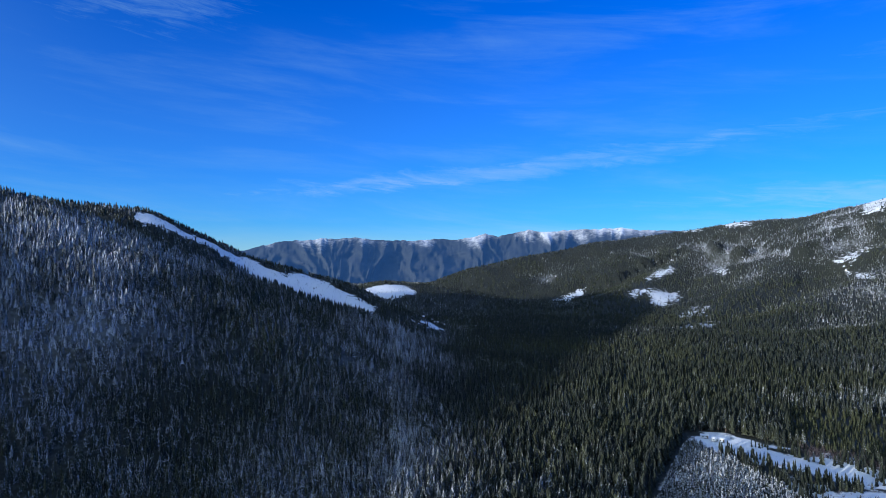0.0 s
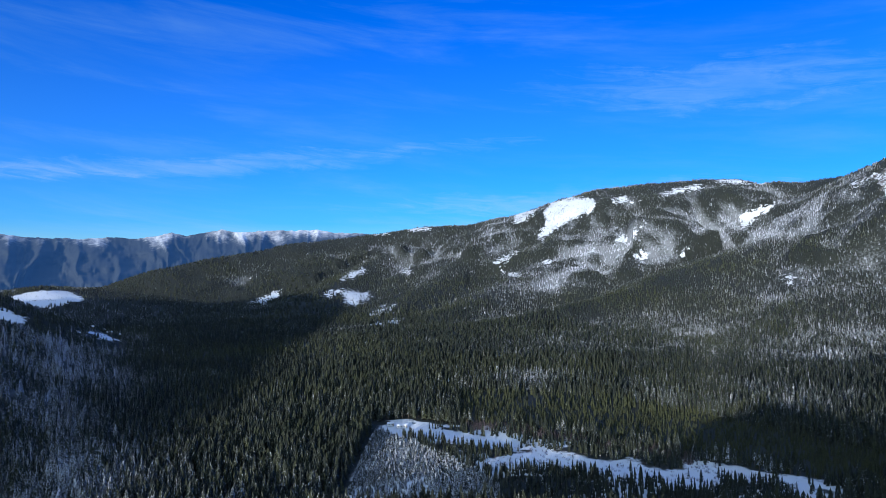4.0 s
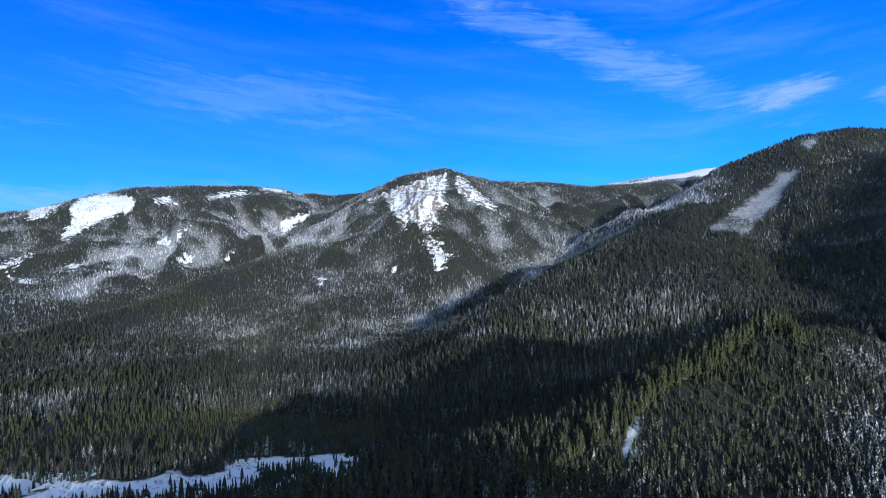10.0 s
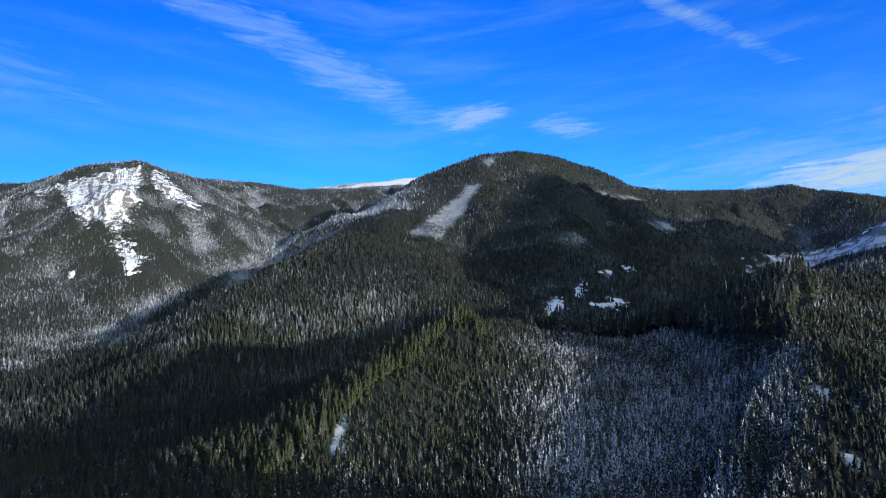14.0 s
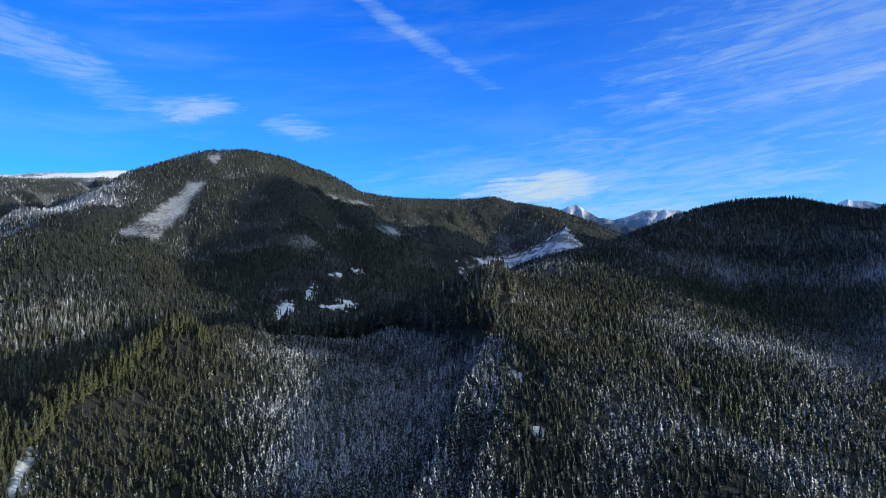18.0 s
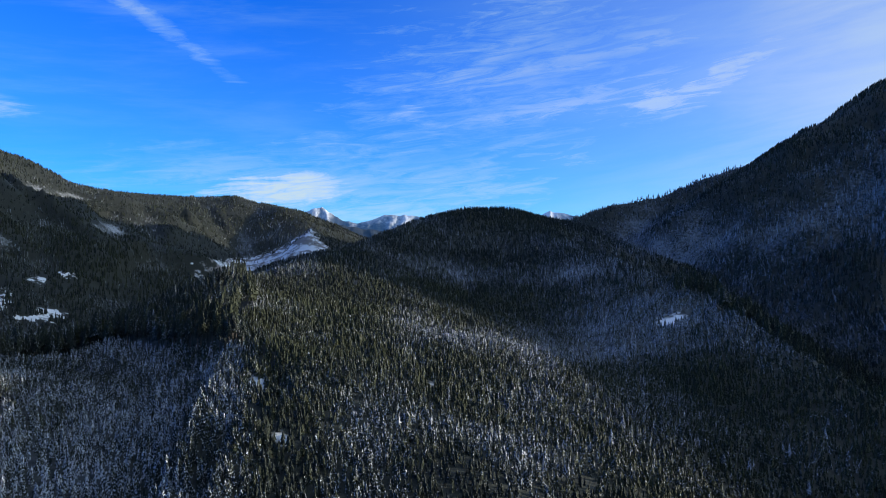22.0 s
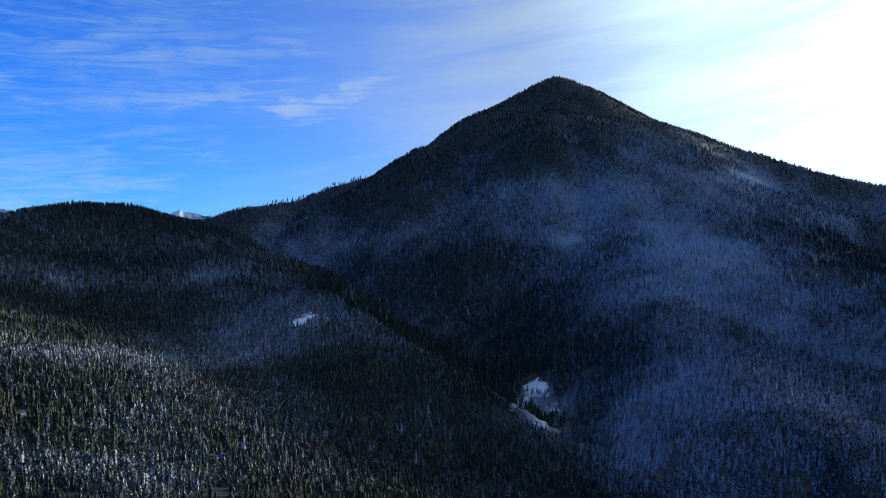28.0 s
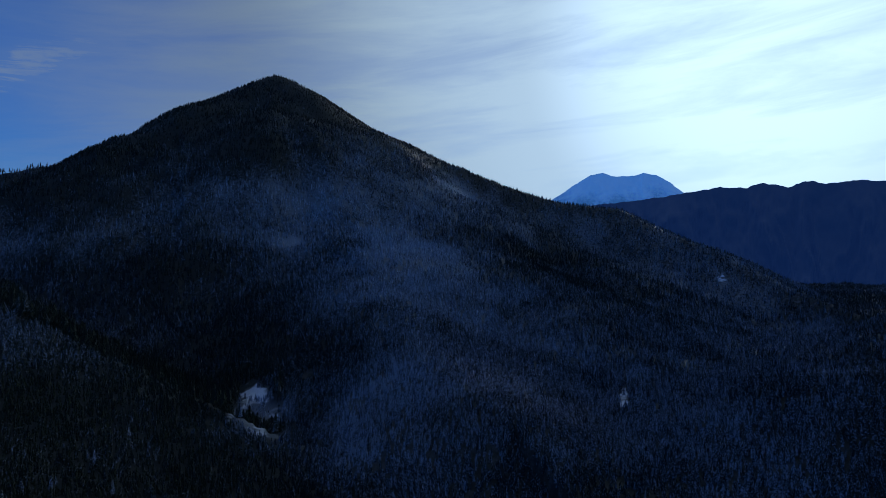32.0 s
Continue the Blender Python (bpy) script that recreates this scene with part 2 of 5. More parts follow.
# Crest lines. Each: slope of its flanks, roundness of its crest in metres, and points of bearing, distance and rise (degrees over the eye's level).
CRESTS = {
    "left_mountain": (0.58, 40, [(75, 1900, 8), (55, 1600, 7.2), (36, 1500, 5.3), (26.7, 1450, 4.6), (20.5, 1470, 1.4), (11.7, 1400, -1.4), (8.6, 1340, -3.0), (6.4, 1290, -4.9), (4.5, 1260, -7.0)]),
    "left_spur": ((0.85, 0.44), 25, [(38, 1300, 6.2), (33.8, 1230, 5.2), (31.2, 1150, 3.9), (28.4, 1080, 1.6), (27.2, 1020, 0.0), (25.6, 930, -3.4), (22.8, 860, -5.4), (18.6, 820, -7.1), (12, 800, -9.5)]),
    "valley_hill": (0.22, 60, [(9, 2250, -3.0), (5.5, 2350, -2.0), (2.5, 2400, -2.2), (0.5, 2450, -3.4)]),
    "plateau": (0.42, 60, [(3.2, 2500, -3.9), (1.3, 2600, -2.7), (-0.8, 2700, -1.9), (-4, 2850, -0.5), (-7.4, 2950, 0.3), (-10.8, 3050, 0.8), (-13.8, 3150, 1.5), (-18.5, 3300, 2.0), (-23.7, 3350, 2.7), (-25.8, 3350, 3.05), (-30.5, 3300, 3.2), (-34.4, 3200, 3.95), (-39.5, 3150, 5.5), (-42.4, 3150, 6.2), (-46.9, 3200, 6.5), (-51, 3250, 6.65), (-53.4, 3300, 6.55), (-54.9, 3350, 5.85), (-56.7, 3350, 6.1), (-58.5, 3350, 5.9), (-61.5, 3300, 6.2)]),
    "plateau_spur": (0.34, 50, [(-44, 2950, 4.8), (-40, 2500, 1.2), (-35, 2100, -1.8), (-29, 1700, -4.9)]),
    "plateau_spur_middle": (0.36, 40, [(-33, 3150, 3.6), (-31, 2700, 1.0), (-27.5, 2200, -2.2), (-23.5, 1800, -4.8)]),
    "plateau_spur_low": (0.34, 40, [(-25, 3400, 2.4), (-21.5, 2800, -0.2), (-17.5, 2300, -2.4), (-13, 1900, -4.7)]),
    "peak": (0.62, 30, [(-61.5, 2850, 5.9), (-63.5, 2750, 6.9), (-65.6, 2650, 7.9), (-69, 2600, 8.5), (-71, 2650, 7.8), (-73.5, 2800, 7.2)]),
    "peak_long_spur": (0.36, 40, [(-62.5, 2750, 6.2), (-57.1, 2350, 1.8), (-50.4, 1980, -0.8), (-42.5, 1700, -3.8), (-32, 1450, -6.2)]),
    "peak_rib_a": (0.40, 40, [(-65.5, 2450, 4.6), (-62, 2050, 0.0), (-59, 1750, -3.0), (-56, 1450, -6.0)]),
    "peak_rib_b": (0.42, 40, [(-71, 2500, 5.6), (-72.5, 2200, 1.8), (-73.5, 1900, -1.6), (-71, 1600, -4.6)]),
    "saddle_ridge": (0.40, 50, [(-73.5, 3300, 7.2), (-78.5, 3400, 7.0), (-82.3, 3500, 6.5), (-88, 3600, 6.6)]),
    "snowy_back": (0.36, 60, [(-82, 4300, 6.3), (-85, 4250, 6.9), (-89, 4200, 7.3), (-94.8, 4300, 7.7), (-102, 4350, 7.0)]),
    "dome": (0.55, 60, [(-94.4, 2250, 7.2), (-95.7, 2280, 8.2), (-98.4, 2350, 9.1), (-100, 2350, 9.7), (-102.5, 2400, 9.9), (-105.4, 2450, 9.4), (-108.3, 2500, 8.4), (-112, 2550, 6.4), (-115.9, 2700, 5.8), (-121.9, 2900, 5.6), (-125, 2900, 5.8), (-127.4, 2850, 5.2), (-130, 2650, 4.7), (-131.2, 2450, 3.6), (-132.2, 2250, 2.3), (-133.2, 2100, 0.6)]),
    "dome_spur": (0.42, 50, [(-100, 2250, 8.4), (-101, 2000, 4.8), (-103, 1800, 2.0)]),
    "mid_hill": ((0.50, 0.36), 50, [(-71.8, 900, -8.2), (-79.3, 1150, -3.6), (-87.8, 1450, 2.3), (-92, 1550, 1.2), (-96, 1650, 1.2), (-105.3, 1750, 0.6), (-114.5, 1800, 0.6), (-118.5, 1750, -0.8), (-122, 1650, -3.6)]),
    "near_spur": ((0.85, 0.50), 12, [(-74, 310, -24), (-79.2, 345, -21.8), (-84.4, 385, -15.8), (-89.8, 430, -10.8), (-96.6, 500, -6.0), (-102, 560, -6.4)]),
    "wood_ridge": ((0.75, 0.20), 20, [(-101, 565, -6.8), (-104, 600, -7.2), (-108, 640, -7.6), (-114, 660, -7.6), (-119, 660, -6.6), (-121.5, 670, -5.5)]),
    "knoll_ridge": ((0.55, 0.34), 20, [(-120.5, 680, -5.2), (-122, 690, -3.7), (-125.2, 730, -2.2), (-130.5, 840, -0.8), (-133.7, 960, 0.4), (-137.8, 1100, 1.4)]),
    "lit_rib": ((0.26, 0.60), 12, [(-125.5, 720, -2.3), (-127, 600, -3.4), (-125.8, 520, -4.9), (-127.6, 440, -7.6), (-126.2, 370, -11.6), (-128, 310, -17), (-128.5, 240, -25)]),
    "green_rib": ((0.24, 0.30), 30, [(-133.7, 960, 0.2), (-134, 760, -2.4), (-135, 560, -6.2), (-136, 430, -11), (-137, 340, -17)]),
    "cliff_ridge": ((0.9, 0.8), 3, [(-120, 2150, -0.6), (-121.5, 2100, -0.15), (-124.1, 2060, 0.0), (-126.8, 2030, 0.25), (-127.9, 2020, 0.8), (-128.6, 2015, 0.95), (-129.3, 2010, 1.55), (-130, 2005, 1.55), (-130.5, 2000, 2.05), (-131, 2000, 2.35), (-131.4, 1995, 2.55), (-131.8, 1990, 3.15), (-132.3, 1985, 2.2), (-132.6, 1980, 1.8), (-133.2, 1975, 1.1), (-134.5, 1960, -0.5)]),
    "knoll": (0.36, 40, [(-137.8, 1150, 1.4), (-142, 1350, 3.1), (-146.2, 1500, 4.6), (-149.9, 1550, 4.6), (-152.9, 1620, 3.7), (-155, 1750, 3.3)]),
    "bush_spur": ((0.70, 0.28), 20, [(-151, 1500, 3.8), (-157, 1150, 0.6), (-166, 820, -3.0), (-172.8, 650, -8.4), (-182.2, 520, -15.2), (-188.4, 440, -20.6), (-194, 390, -25)]),
    "cone": (0.60, 25, [(-155, 1900, 3.3), (-159.2, 1950, 4.7), (-163.6, 2000, 5.3), (-167.7, 2050, 6.9), (-172.9, 2150, 8.3), (-178.3, 2250, 10.6), (-183.6, 2300, 13.6), (-186.2, 2340, 15.5), (-188, 2350, 16.3), (-190.3, 2350, 15.2), (-194.3, 2300, 12.9), (-198.5, 2200, 11.2), (-204.2, 2100, 8.6), (-209.1, 2000, 6.6), (-213.9, 1950, 5.0), (-218.9, 1900, 4.3), (-220.8, 1850, 3.1), (-226.4, 1750, 0.7), (-232.7, 1600, -2.7), (-240, 1450, -6)]),
    "cone_rib_a": (0.42, 30, [(-197, 2050, 9.3), (-199.5, 1750, 4.6), (-203.7, 1450, 0.2), (-210.7, 1050, -8)]),
    "cone_rib_b": (0.40, 30, [(-209, 1850, 4.6), (-215, 1600, 0.6), (-222, 1350, -3.6), (-230, 1150, -7.6)]),
    "cone_rib_c": ((0.30, 0.46), 40, [(-187.5, 1850, 7.6), (-190, 1500, 4.2), (-194, 1190, 0.2), (-199, 750, -6.4), (-206, 520, -12.5)]),
    "cone_rib_d": (0.27, 40, [(-204, 1450, 1.6), (-213, 1100, -2.8), (-222, 750, -8.8), (-231, 540, -15.8)]),
    # unseen hill, added to cast shade on the left mountain
    "west_shade_hill": (0.40, 40, [(125, 600, -10), (112, 700, -7.5), (104, 850, -2.4), (94, 1150, 4.3), (82, 1500, 8.3), (75, 1900, 9.2)]),
    # hill kept below the view, added to cast shade over the near valley
    "shade_hill_below": (0.60, 15, [(-45, 170, -33), (-60, 150, -29.5), (-75, 140, -27), (-92, 142, -26), (-110, 150, -25.5), (-125, 185, -23.8), (-150, 205, -23.6), (-180, 220, -25)]),
}


def spot(az, r, rise):
    a = math.radians(az)
    return -math.sin(a) * r, math.cos(a) * r, EYE + r * math.tan(math.radians(rise))


def height(x, y):
    """The ground's height, and its distance from the crest that rules there."""
    r = np.hypot(x, y)
    floor = 3.0 + 4.0 * fbm(x, y, 500, 3, 5) + np.clip(r - 1000, 0, None) * 0.012
    floor = np.where((r > 430) & (r < 760), floor * 0.35, floor)
    hs, ds = [floor], [np.full(x.shape, 900.0)]
    wx = x + 70 * fbm(x, y, 420, 3, 11)
    wy = y + 70 * fbm(x, y, 420, 3, 17)
    rib, sway = np.zeros(x.shape), 0.3 * fbm(x, y, 300, 2, 7)
    best_of_all = floor
    for number, (slope, round_, pts) in enumerate(CRESTS.values()):
        left, right = slope if isinstance(slope, tuple) else (slope, slope)
        pts = np.array([spot(*p) for p in pts])
        best, near, along = np.full(x.shape, -1e9), np.full(x.shape, 1e9), np.zeros(x.shape)
        gone = 137.0 * number
        for a, b in zip(pts[:-1], pts[1:]):
            d = b - a
            long = math.hypot(d[0], d[1])
            s = np.clip(((x - a[0]) * d[0] + (y - a[1]) * d[1]) / long ** 2, 0, 1)
            plain = np.hypot(x - a[0] - s * d[0], y - a[1] - s * d[1])
            sw = np.clip(((wx - a[0]) * d[0] + (wy - a[1]) * d[1]) / long ** 2, 0, 1)
            bent = np.hypot(wx - a[0] - sw * d[0], wy - a[1] - sw * d[1])
            w = np.clip(plain / 400, 0, 1)
            dist = plain * (1 - w) + bent * w
            side = d[0] * (y - a[1]) - d[1] * (x - a[0]) > 0
            h = a[2] + s * d[2] - np.where(side, left, right) * (np.sqrt(dist ** 2 + round_ ** 2) - round_)
            along = np.where(h > best, gone + sw * long, along)
            best = np.maximum(best, h)
            near = np.minimum(near, plain)
            gone += long
        # gullies that run down the flanks
        cut = 1 - np.abs(2 * value_noise(along / 190 + sway, near / 900, 100 + number) - 1) * 2
        cut = 0.7 * cut + 0.35 * (1 - np.abs(2 * value_noise(along / 75 + 2 * sway, near / 500, 150 + number) - 1) * 2)
        rib = np.where(best > best_of_all, cut, rib)
        best_of_all = np.maximum(best_of_all, best)
        hs.append(best)
        ds.append(near)
    hs, ds = np.array(hs), np.array(ds)
    k = 9.0
    top = hs.max(axis=0)
    z = top + k * np.log(np.exp((hs - top) / k).sum(axis=0))
    near = np.take_along_axis(ds, hs.argmax(axis=0)[None], 0)[0]
    away = np.clip((near - 60) / 320, 0, 1) * np.clip((z - 15) / 120, 0, 1)
    gully = 1 - np.abs(fbm(x, y, 330, 4, 23)) * 2.2
    size = np.clip((r - 500) / 1300, 0.08, 1.3)
    bearing = np.degrees(np.arctan2(-x, y))
    size = size * (1 - 0.8 * np.clip((bearing + 3) / 4, 0, 1) * (r < 2000))
    z = z + away * size * (16 * (gully - 0.55) + 54 * rib * np.clip(near / 500, 0, 1) + 12 * fbm(x, y, 140, 3, 31))
    z = z + 1.2 * fbm(x, y, 40, 2, 41) + 15 * np.clip((r - 3800) / 300, 0, 1) * fbm(x, y, 170, 4, 43)
    return z, near


# bearings are fine where the land is seen and coarse behind
AZ = np.concatenate([np.arange(-242.0, 40.0, 0.35), np.arange(40.0, 118.0, 1.5)])
RAD = 40.0 * (4990.0 / 40.0) ** (np.arange(331) / 330.0)
GA, GR = np.meshgrid(np.radians(AZ), RAD, indexing="ij")
GX, GY = -np.sin(GA) * GR, np.cos(GA) * GR
GZ, GNEAR = height(GX, GY)


# hollows and ribs, and how far each spot stands above the line of sight from the middle of the valley
ROUND = [height(GX + dx, GY + dy)[0] for dx, dy in ((60, 0), (-60, 0), (0, 60), (0, -60))]
HOLLOW = sum(ROUND) / 4 - GZ
# how far each slope faces the low sun
SUNNY = -((ROUND[0] - ROUND[1]) * SUN_DIR.x + (ROUND[2] - ROUND[3]) * SUN_DIR.y) / 120.0
RISE = np.arctan2(GZ - EYE + 10.0, GR)
OPEN_LAND = (RISE >= np.maximum.accumulate(np.where(GR > 330, np.arctan2(GZ - EYE, GR), -2.0), axis=1) - 0.001).astype(float)


def sample(grid, az, r):
    """A grid's values at bearings and distances."""
    az = (az + 242.0) % 360.0 - 242.0
    i = np.interp(az, np.append(AZ, 118.0), np.arange(len(AZ) + 1.0))
    j = np.clip(np.log(r / 40.0) / np.log(4990.0 / 40.0) * 330.0, 0, 329.999)
    i0, j0 = np.floor(i).astype(int), np.floor(j).astype(int)
    fi, fj = i - i0, j - j0
    i0, i1 = i0 % len(AZ), (i0 + 1) % len(AZ)
    low = grid[i0, j0] * (1 - fj) + grid[i0, j0 + 1] * fj
    high = grid[i1, j0] * (1 - fj) + grid[i1, j0 + 1] * fj
    return low * (1 - fi) + high * fi


def inside(x, y, pts):
    """Signed distance to a polygon, positive inside."""
    p = np.array(pts, dtype=float)
    best = np.full(x.shape, 1e9)
    odd = np.zeros(x.shape, dtype=bool)
    for (ax, ay), (bx, by) in zip(p, np.roll(p, -1, axis=0)):
        dx, dy = bx - ax, by - ay
        s = np.clip(((x - ax) * dx + (y - ay) * dy) / (dx * dx + dy * dy), 0, 1)
        best = np.minimum(best, np.hypot(x - ax - s * dx, y - ay - s * dy))
        cross = (ay > y) != (by > y)
        odd ^= cross & (x < dx * (y - ay) / (dy if dy else 1e-9) + ax)
    return np.where(odd, best, -best)


CLEARINGS, THICKETS = [], []


def clearing(*pts):
    """A treeless place: the corners of its outline."""
    CLEARINGS.append(pts)


def regrowth(*pts):
    THICKETS.append(pts)


clearing((-642, 1264), (-617, 1277), (-540, 1285), (-476, 1340), (-439, 1378), (-390, 1342), (-350, 1333), (-312, 1379), (-227, 1331), (-144, 1286), (-149, 1237), (-205, 1201), (-299, 1222), (-408, 1283), (-478, 1280), (-555, 1239), (-605, 1225))  # logged slope on the left mountain
clearing((-311, 2178), (-271, 2264), (-139, 2326), (-94, 2178), (-180, 2052), (-270, 2093))  # logged hill in the valley
clearing((-60, 1301), (-32, 1398), (6, 1362), (-30, 1302))  # valley farm
clearing((239, 596), (264, 598), (278, 574), (304, 547), (342, 490), (337, 474), (307, 476), (285, 498), (275, 522), (261, 552), (236, 584))  # field road
clearing((268, 443), (306, 457), (334, 452), (352, 438), (367, 404), (391, 393), (394, 361), (428, 352), (456, 335), (461, 315), (478, 281), (460, 271), (437, 299), (418, 319), (378, 311), (370, 339), (345, 381), (321, 427), (276, 429))  # field
clearing((391, 253), (410, 261), (448, 252), (405, 230))  # field corner
clearing((201, 425), (213, 446), (233, 458), (211, 429))  # field gap
clearing((195, 445), (207, 453), (199, 439))  # field gap
clearing((235, 515), (241, 504), (226, 466), (226, 484))  # field gap
clearing((162, 458), (173, 484), (232, 582), (233, 577), (167, 461))  # plantation lane
clearing((4066, 338), (4137, 160), (4247, -328), (4022, -255), (4027, 156))  # snowy back ridge
clearing((317, -234), (304, -237), (293, -226), (303, -226))  # near gap
clearing((250, -197), (244, -203), (235, -196), (244, -192))  # near gap
clearing((242, -311), (245, -324), (236, -310))  # near gap
regrowth((-181, -1314), (-220, -1332), (-238, -1264), (-191, -1260))  # cone spot
clearing((-401, -501), (-415, -505), (-362, -440))  # cone gap
clearing((-2514, -2449), (-2500, -2334), (-2492, -2371))  # south patch
clearing((-2196, -2044), (-2242, -1978), (-2204, -1916), (-2182, -1941))  # south patch
clearing((-1197, -1107), (-1205, -1098), (-1181, -1080))  # cone gap


SLOPE_PATCHES, YOUNG_PATCHES, FROSTED = [], [], []


def slope_patch(near, far, *corners):
    SLOPE_PATCHES.append((near, far, np.array(corners)))


def young_patch(near, far, *corners):
    YOUNG_PATCHES.append((near, far, np.array(corners)))


def frosted(*row):
    FROSTED.append(row)


# snow that lies open on the slopes: distances from and to, then corners by bearing and rise
slope_patch(2400, 3600, (-39.54, 5.61), (-41.43, 5.52), (-42.58, 4.73), (-41.41, 4.19), (-39.98, 3.59), (-37.55, 2.14), (-37.05, 1.49), (-36.81, 2.16), (-37.57, 3.41), (-37.34, 4.18), (-38.08, 5.17))  # plateau snowfield
slope_patch(2400, 3600, (-35.11, 4.40), (-36.85, 4.70), (-36.35, 4.06), (-35.35, 3.47), (-34.59, 3.23), (-34.70, 4.00))  # plateau snowfield
slope_patch(2400, 3600, (-43.50, 5.28), (-44.41, 5.62), (-45.07, 5.10), (-46.39, 5.03), (-44.63, 4.93), (-43.36, 4.99))  # plateau snowfield
slope_patch(2400, 3600, (-47.48, 5.35), (-48.97, 6.06), (-51.01, 6.24), (-51.01, 5.92), (-48.75, 5.61), (-47.69, 5.25))  # plateau snowfield
slope_patch(2400, 3600, (-52.01, 6.53), (-53.37, 6.64), (-54.86, 6.20), (-54.49, 6.06), (-52.59, 6.30))  # plateau snowfield
slope_patch(2400, 3600, (-53.88, 3.48), (-54.82, 3.88), (-55.91, 4.25), (-56.99, 4.61), (-56.27, 4.01), (-55.17, 3.20), (-54.42, 2.57), (-54.04, 2.27), (-53.98, 2.90))  # plateau snowfield
slope_patch(1300, 3600, (-43.76, 1.75), (-44.58, 2.21), (-45.47, 2.57), (-46.45, 3.02), (-45.69, 2.18), (-44.56, 1.34), (-43.89, 1.35))  # plateau patch
slope_patch(1300, 3600, (-45.21, 0.02), (-45.66, 0.64), (-46.32, 0.72), (-46.61, -0.00), (-45.86, -0.33))  # plateau patch
slope_patch(1300, 3600, (-49.07, 0.20), (-49.49, 0.67), (-50.02, 0.75), (-49.77, 0.19), (-49.27, -0.08))  # plateau patch
slope_patch(1300, 3600, (-32.51, -0.46), (-34.05, 0.40), (-35.06, 0.80), (-34.29, 0.14), (-33.02, -0.52))  # plateau patch
slope_patch(1300, 3600, (-33.27, -1.04), (-34.53, -1.25), (-35.27, -1.41), (-34.27, -1.66))  # plateau patch
slope_patch(1300, 3600, (-37.02, -0.14), (-38.00, -0.05), (-38.09, -0.46), (-37.51, -0.66))  # plateau patch
slope_patch(1300, 3600, (-51.38, 4.52), (-51.98, 4.81), (-52.17, 4.61), (-51.57, 4.28))  # plateau patch
slope_patch(1300, 3600, (-24.49, 3.06), (-26.86, 3.07), (-26.59, 2.76), (-24.75, 2.74))  # plateau patch
slope_patch(1300, 3600, (-22.36, 2.66), (-23.16, 2.76), (-22.89, 2.50), (-21.56, 2.40))  # plateau patch
slope_patch(1800, 2900, (-63.28, 5.87), (-64.14, 6.55), (-65.35, 6.93), (-67.07, 7.63), (-68.56, 7.93), (-69.32, 8.30), (-69.16, 6.77), (-68.81, 5.74), (-69.31, 4.98), (-68.30, 4.19), (-68.65, 3.17), (-67.95, 3.42), (-67.45, 2.14), (-67.05, 2.65), (-66.56, 3.41), (-65.59, 3.66), (-65.34, 2.89), (-64.62, 3.90), (-63.90, 4.89))  # peak face
slope_patch(1800, 2900, (-70.33, 7.81), (-71.35, 7.06), (-72.37, 6.04), (-73.40, 5.27), (-74.28, 4.39), (-72.88, 4.85), (-71.09, 5.67), (-70.33, 6.28), (-69.97, 7.04))  # peak face
slope_patch(1800, 2900, (-67.05, 1.37), (-68.04, 1.63), (-68.64, 1.63), (-68.54, 0.85), (-68.94, 0.34), (-70.05, 0.48), (-68.79, -0.02), (-69.03, -0.95), (-68.28, -1.05), (-67.94, -0.17), (-67.79, 0.60))  # peak face
slope_patch(1800, 2900, (-61.78, 5.58), (-63.66, 6.38), (-62.71, 5.61), (-62.01, 5.29))  # peak face
slope_patch(1800, 2900, (-63.89, -0.89), (-64.85, -0.60), (-64.70, -1.20))  # peak face
slope_patch(1800, 2900, (-56.92, -1.75), (-57.70, -1.38), (-57.70, -2.24))  # peak face
slope_patch(700, 1700, (-105.27, -4.71), (-105.51, -3.50), (-106.43, -3.78), (-106.90, -4.53), (-106.20, -4.85))  # woods gap
slope_patch(700, 1700, (-107.61, -2.82), (-108.33, -2.33), (-108.57, -3.34), (-107.85, -3.57))  # woods gap
slope_patch(700, 1700, (-109.29, -4.12), (-111.24, -3.67), (-112.23, -4.05), (-110.74, -4.52))  # woods gap
slope_patch(700, 1700, (-109.78, -1.35), (-110.76, -1.17), (-110.66, -1.67))  # woods gap
slope_patch(700, 1700, (-111.75, -0.87), (-112.99, -0.69), (-112.74, -1.20))  # woods gap
slope_patch(560, 700, (-103.2, -6.1), (-104.4, -5.5), (-106.2, -5.7), (-106.9, -6.3), (-104.6, -6.6), (-103.7, -7.2))  # near gap
slope_patch(500, 1200, (-163.3, -5.3), (-164.6, -4.9), (-165.9, -4.8), (-165.8, -5.6), (-164.1, -6.2))  # spur clearing
slope_patch(1000, 3400, (-18.34, -1.69), (-19.14, -1.12), (-20.47, -0.71), (-20.89, -0.93), (-19.67, -1.55), (-18.50, -1.80))  # logged patch
slope_patch(1000, 3400, (-16.75, -3.09), (-17.54, -2.68), (-19.39, -2.81), (-21.24, -3.15), (-20.97, -3.67), (-20.17, -3.82), (-19.91, -4.19), (-18.85, -4.17), (-18.75, -3.38), (-18.60, -2.96), (-17.27, -3.26))  # logged patch
slope_patch(1000, 3400, (-10.25, -3.75), (-11.28, -3.41), (-12.57, -2.76), (-13.19, -2.67), (-12.98, -3.14), (-11.53, -3.78))  # logged patch
slope_patch(1000, 3400, (-21.22, -5.04), (-22.02, -4.47), (-23.34, -4.22), (-23.18, -4.64), (-21.75, -5.05))  # logged patch
slope_patch(1000, 3400, (-21.21, -5.93), (-22.80, -5.69), (-24.12, -5.38), (-24.01, -5.75), (-22.00, -6.10))  # logged patch
